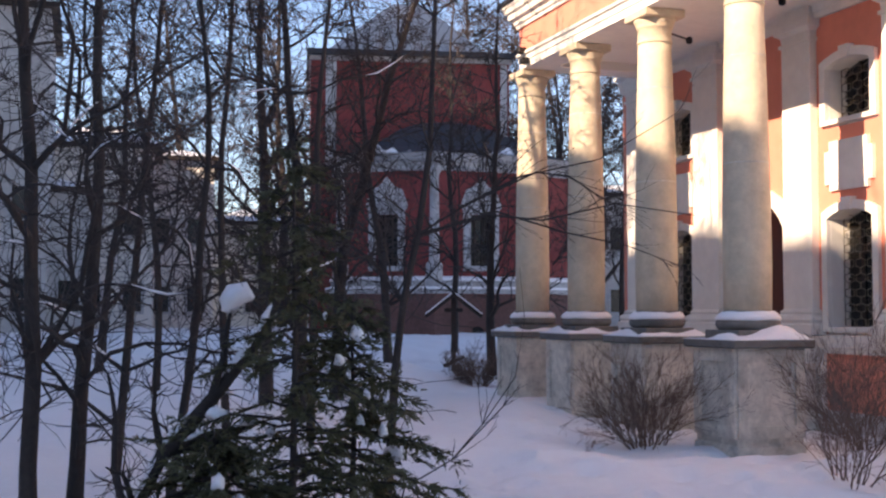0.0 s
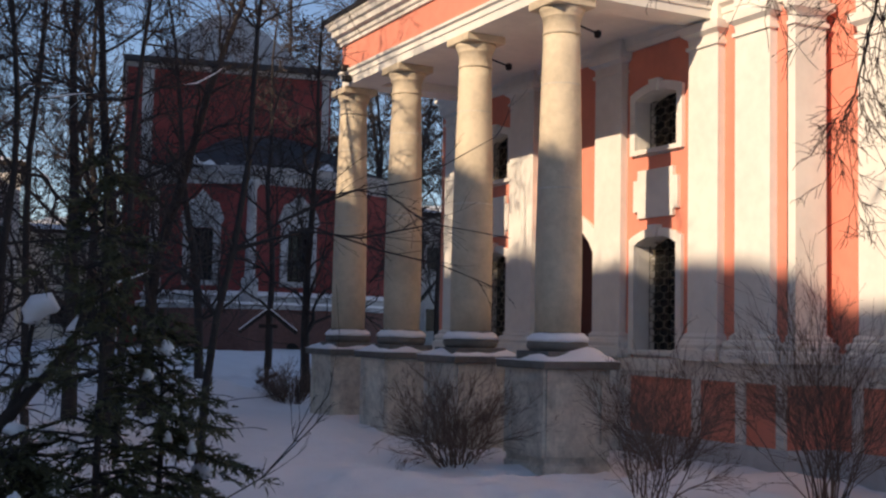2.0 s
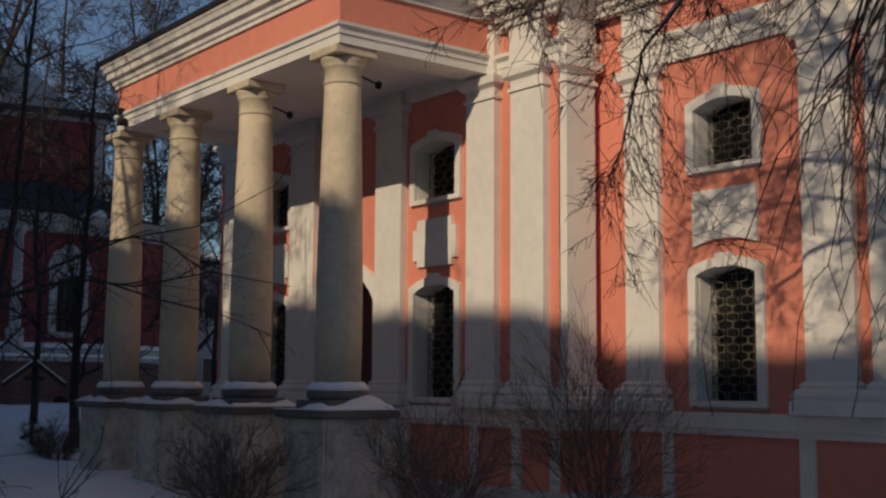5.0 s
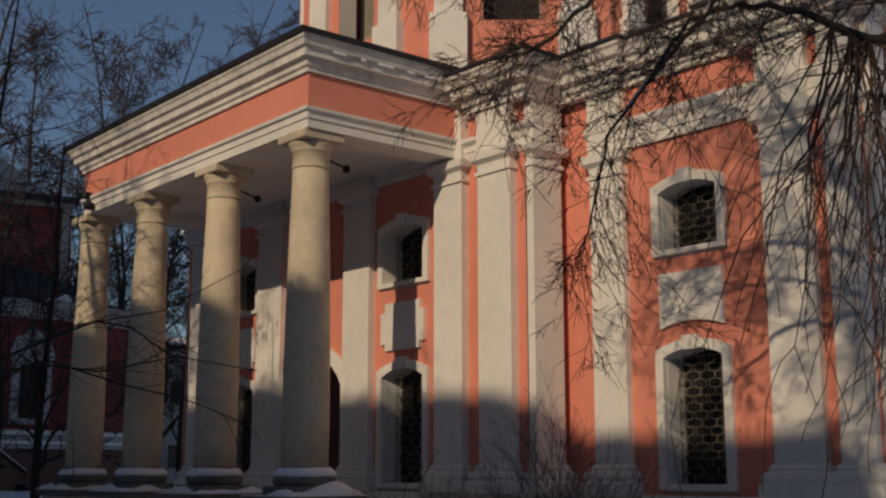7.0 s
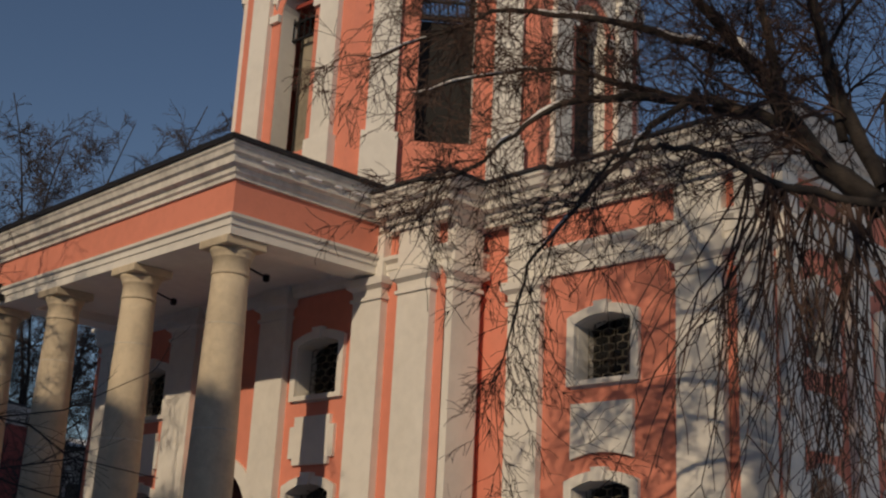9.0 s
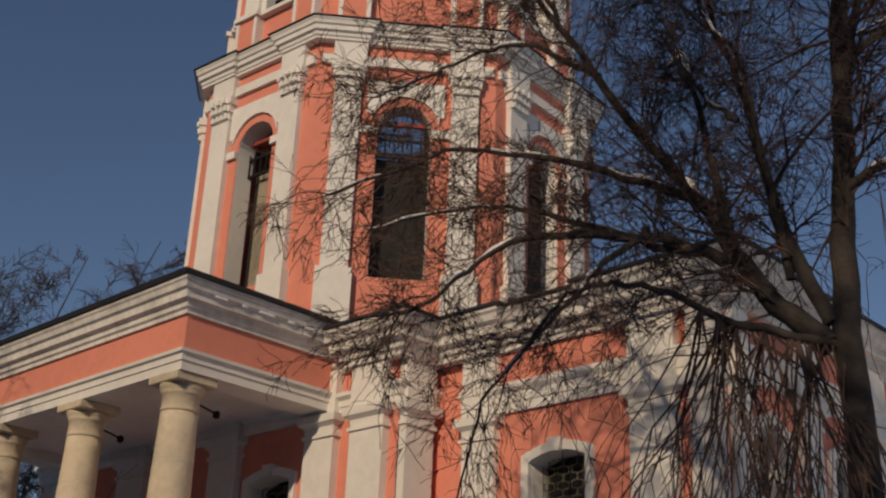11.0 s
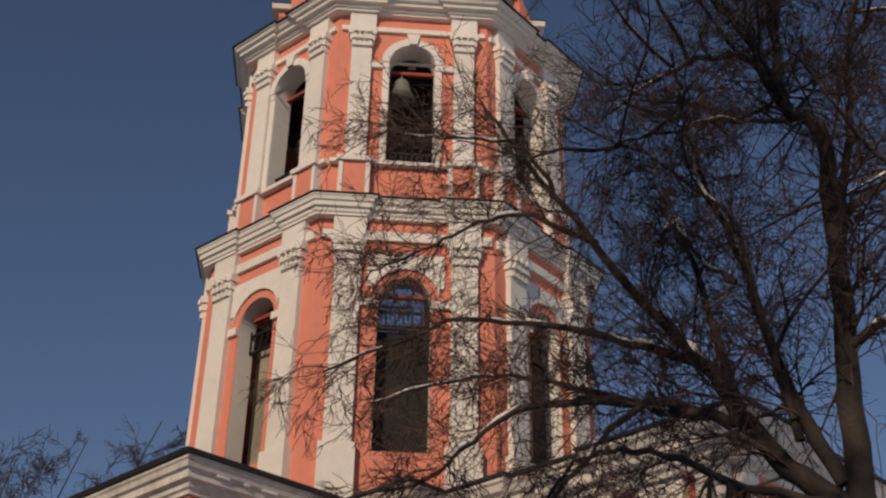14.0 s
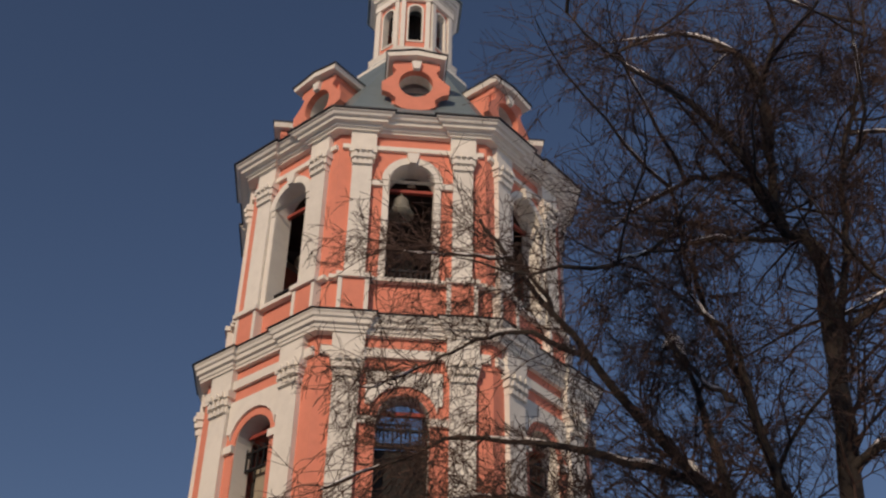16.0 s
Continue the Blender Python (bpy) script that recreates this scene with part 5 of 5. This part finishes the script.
for key, (pts, r0, r1) in BOUGHS.items():
    P = [Vector(q) - LIN for q in pts]
    fine = []
    for i in range(len(P) - 1):          # smooth the limb and let it waver
        a, b, c, d = P[max(i - 1, 0)], P[i], P[i + 1], P[min(i + 2, len(P) - 1)]
        for s in (0, 0.25, 0.5, 0.75):
            q = 0.5 * ((2 * b) + (c - a) * s + (2 * a - 5 * b + 4 * c - d) * s * s + (3 * b - a - 3 * c + d) * s ** 3)
            fine.append(q + Vector((rng.gauss(0, 0.012), rng.gauss(0, 0.012), rng.gauss(0, 0.012))))
    fine.append(P[-1])
    n = len(fine)
    rad = [r0 + (r1 - r0) * (i / (n - 1)) ** 0.8 for i in range(n)]
    w.add("trunk" if key == "trunk" else "limb", fine, rad)
    for i in range(2, n - 3, 3):
        d = (fine[i + 1] - fine[i]).normalized()
        if abs(d.z) < 0.8 and rng.random() < 0.45 and key not in ("trunk", "h"):
            seg = range(i, min(i + 4, n))
            w.add("snow", [fine[k] + Vector((-0.01, -0.005, rad[k] * 0.8)) for k in seg], [0.004] + [rad[k] * 0.55 + 0.005 for k in seg][1:-1] + [0.004])
    count = 18 if key == "trunk" else int(3 + (8.5 if key in "bcd" else 11.0 if key in "aelmfu" else 10.5 if key in "op" else 19.0 if key in "rk" else 12.0 if key in "qst" else 7.0) * sum((b - a).length for a, b in zip(fine, fine[1:])))
    for c in range(count):
        f = rng.uniform(0.5, 1.0) if key == "trunk" else rng.uniform(0.12, 1.0)
        i = min(n - 2, int(f * (n - 1)))
        d = (fine[i + 1] - fine[i]).normalized()
        grow(w, rng, fine[i], rand_dir(rng, d, rng.uniform(0.5, 1.1)), rng.uniform(0.35, 1.2), max(rad[i] * rng.uniform(0.16, 0.3), 0.0055), 2, rng.choice((-0.05, 0.06, 0.25)), 0.22, 0.75, 6, 4, 0.12, *((0.0026, 0.0035) if key in "bcdop" else (0.0022, 0.0032)))
    if key in HANG:         # long hanging shoots under the lower limbs
        for c in range(int(HANG[key] * sum((b - a).length for a, b in zip(fine, fine[1:])))):
            i = rng.randrange(1, n - 1 if key != "h" else n // 3)
            near = key in "hg"
            if not near and rng.random() < 0.6:
                continue
            out = Vector((rng.gauss(0, 0.28), rng.gauss(0, 0.28), rng.uniform(-1.0, -0.35))).normalized()
            grow(w, rng, fine[i] + out * 0.01, out, rng.uniform(1.0, 2.7) if near else rng.uniform(0.5, 1.3), rng.uniform(0.007, 0.013) if near else 0.006, 3, 0.70, 0.24, 0.55, 4, 4, 0, 0.0032, 0.0042)
for key in "bcdop":              # bushy sprays at the tips of the long boughs
    P = [Vector(q) - LIN for q in BOUGHS[key][0]]
    for c in range(8):
        k = rng.randrange(len(P) // 2, len(P) - 1)
        d = (P[k + 1] - P[k]).normalized()
        grow(w, rng, P[k].lerp(P[k + 1], rng.random()), rand_dir(rng, d, rng.uniform(0.3, 0.9)), rng.uniform(0.5, 1.1), 0.009, 2, rng.choice((0.0, 0.1, 0.3)), 0.2, 0.7, 5, 4, 0.0, 0.0028, 0.004)
P = [Vector(q) - LIN for q in BOUGHS["v"][0]]
w.add("snow", [q + Vector((0, 0, 0.03)) for q in (P[2], P[3], P[4], P[5])], [0.008, 0.042, 0.045, 0.010])
P = [Vector(q) - LIN for q in BOUGHS["h"][0]]
for c in range(34):              # heavy pendulous strands under the lowest bough
    k = rng.choice((0, 0, 0, 0, 1))
    base = P[k].lerp(P[k + 1], rng.random() * (1.0 if k == 0 else 0.5))
    out = Vector((rng.gauss(0, 0.14), rng.gauss(0, 0.14), -1)).normalized()
    grow(w, rng, base, out, rng.uniform(1.5, 2.7), rng.uniform(0.008, 0.014), 3, 0.12, 0.2, 0.5, 4, 4, 0, 0.0034, 0.0045)
for c in range(44):              # the crown's outer boughs
    pts = [Vector(q) - LIN for q in BOUGHS[rng.choice("qrrrkstlme")][0]]
    k = rng.randrange(1, len(pts) - 1)
    a = rng.uniform(0, 2 * math.pi)
    grow(w, rng, pts[k].lerp(pts[k + 1], rng.random()), Vector((math.cos(a), math.sin(a), rng.uniform(0.2, 1.0))).normalized(), rng.uniform(1.2, 2.2), rng.uniform(0.012, 0.022), 1, 0.04, 0.20, 0.75, 7, 3, 0.2, 0.0024, 0.0034)
plant("linden_tree", w, "large bare linden with hanging twigs and snow-lined limbs", "tree", tuple(LIN), BARK_SUN, TWIG_RED)


# ---- shrubs ----
def shrub(x, y, height, radius, stems, seed, label):
    rng = random.Random(seed)
    w = Wood()
    for s in range(stems):
        a = rng.uniform(0, 2 * math.pi)
        k = math.sqrt(rng.random())
        d = Vector((math.cos(a) * k * radius, math.sin(a) * k * radius, height * rng.uniform(0.6, 1.0)))
        p = Vector((math.cos(a) * 0.18 * k, math.sin(a) * 0.18 * k, -0.05))
        grow(w, rng, p, d.normalized(), d.length * rng.uniform(0.8, 1.1), rng.uniform(0.005, 0.010), 2, -0.02, 0.17, 0.5, 7, 4, 0, 0.0018, 0.0026, 2)
    return plant("shrub", w, label, "shrub", (x, y, ground_height(x, y)), SHRUB, SHRUB, "leafless shrubs", limb_name="stem")


shrub(6.86, 12.75, 1.15, 0.62, 42, 1, "dense leafless brown shrub in snow before the portico")
shrub(7.25, 9.5, 1.6, 0.75, 16, 2, "open leafless shrub with thin brown stems")
shrub(9.2, 9.1, 2.1, 0.9, 28, 3, "tall leafless shrub beside the church wall")
shrub(8.6, 10.9, 1.4, 0.6, 19, 4, "leafless shrub beside the portico pedestal")
shrub(7.75, 20.9, 0.75, 0.5, 46, 5, "low dark leafless shrub behind the portico")


# ---- snowy conifer in the foreground ----
def conifer(az, d, height, radius, seed):
    rng = random.Random(seed)
    x, y = polar(az, d)
    e = thing("conifer", "young dark green conifer with snow clumps on its boughs", "tree", (x, y, ground_height(x, y)))
    w = Wood()
    w.add("trunk", [Vector((0, 0, -0.1)), Vector((0.02, 0, height * 0.5)), Vector((0, 0.01, height))], [0.028, 0.02, 0.004])
    nv, nf, clumps = [], [], []
    for b in range(74):
        f = (b + rng.random()) / 74
        z = 0.12 + f * (height - 0.15)
        L = radius * (1 - f) ** 0.8 * rng.uniform(0.35, 1.2) + 0.08
        a = rng.uniform(0, 2 * math.pi)
        pts = []
        for i in range(6):
            s = i / 5
            pts.append(Vector((math.cos(a) * L * s, math.sin(a) * L * s, z + L * (0.16 * s - 0.62 * s * s + 0.30 * s ** 3) + 0.03 * math.sin(9 * s + b))))
        w.add("trunk", pts, [0.012 * (1 - 0.8 * i / 5) for i in range(6)])
        for t in range(int(9 + 64 * L)):
            s = rng.uniform(0.15, 1.0)
            i = min(4, int(s * 5))
            p = pts[i].lerp(pts[i + 1], s * 5 - i)
            dr = Vector((math.cos(a) * 0.9 + rng.gauss(0, 0.55), math.sin(a) * 0.9 + rng.gauss(0, 0.55), rng.gauss(-0.25, 0.28))).normalized()
            ln = rng.uniform(0.05, 0.13)
            up = Vector((rng.gauss(0, 0.5), rng.gauss(0, 0.5), 1)).normalized()
            sd = dr.cross(up).normalized()
            for k in range(7):       # a tuft of short scaly leaflets
                q = p + dr * ln * rng.random()
                tip = q + (dr * 0.9 + sd * rng.uniform(-0.9, 0.9) + up * rng.uniform(-0.5, 0.35)).normalized() * rng.uniform(0.018, 0.05)
                wd = sd * rng.uniform(0.005, 0.010)
                base = len(nv)
                nv.extend([q - wd, q + wd, tip + wd * 0.4, tip - wd * 0.4])
                nf.append((base, base + 1, base + 2, base + 3))
        if rng.random() < 0.26 and f < 0.7:
            s = rng.uniform(0.45, 0.95)
            i = min(4, int(s * 5))
            clumps.append((pts[i].lerp(pts[i + 1], s * 5 - i), rng.uniform(0.03, 0.075)))
    me = bpy.data.meshes.new("foliage")
    me.from_pydata(nv, [], nf)
    me.materials.append(NEEDLE)
    fo = new("foliage", me)
    fo.parent, fo["kind"] = e, "stuff"
    for i, br in enumerate(w.b["trunk"]):
        me = wood_mesh("bough" if i else "trunk", [br], 5)
        me.materials.append(BARK)
        new("bough" if i else "trunk", me).parent = e
    for c, r in clumps:
        bm = bmesh.new()
        bmesh.ops.create_icosphere(bm, subdivisions=2, radius=r)
        for v in bm.verts:
            k = 1 + 0.6 * noise.noise(v.co * 18 + c * 5)
            v.co = Vector((v.co.x * (1.0 + 0.5 * math.sin(c.x * 40)) * k, v.co.y * (1.0 + 0.5 * math.cos(c.y * 40)) * k, v.co.z * (0.95 if v.co.z > 0 else 0.6) * k)) + c + Vector((0, 0, r * 0.2))
        part("snow_clump", bm, SNOW, e, "", True)
    return e


conifer(11.5, 7.7, 2.75, 1.25, 5)
conifer(8.0, 7.6, 0.95, 0.85, 8)
conifer(14.3, 8.2, 1.75, 1.15, 9)


# ---- small fittings ----
for z, yy in ((6.10, 18.62), (5.90, 18.50)):
    lamp = thing("floodlight", "small dark floodlight clamped on the white beam", "lamp", (7.70, yy, z), 0, "floodlights")
    part("lamp_body", box(-0.08, -0.07, -0.05, 0.06, 0.07, 0.06, 0.015), BLACK_IRON, lamp)
    part("bracket", box(0.06, -0.02, -0.03, 0.10, 0.02, 0.03), BLACK_IRON, lamp)
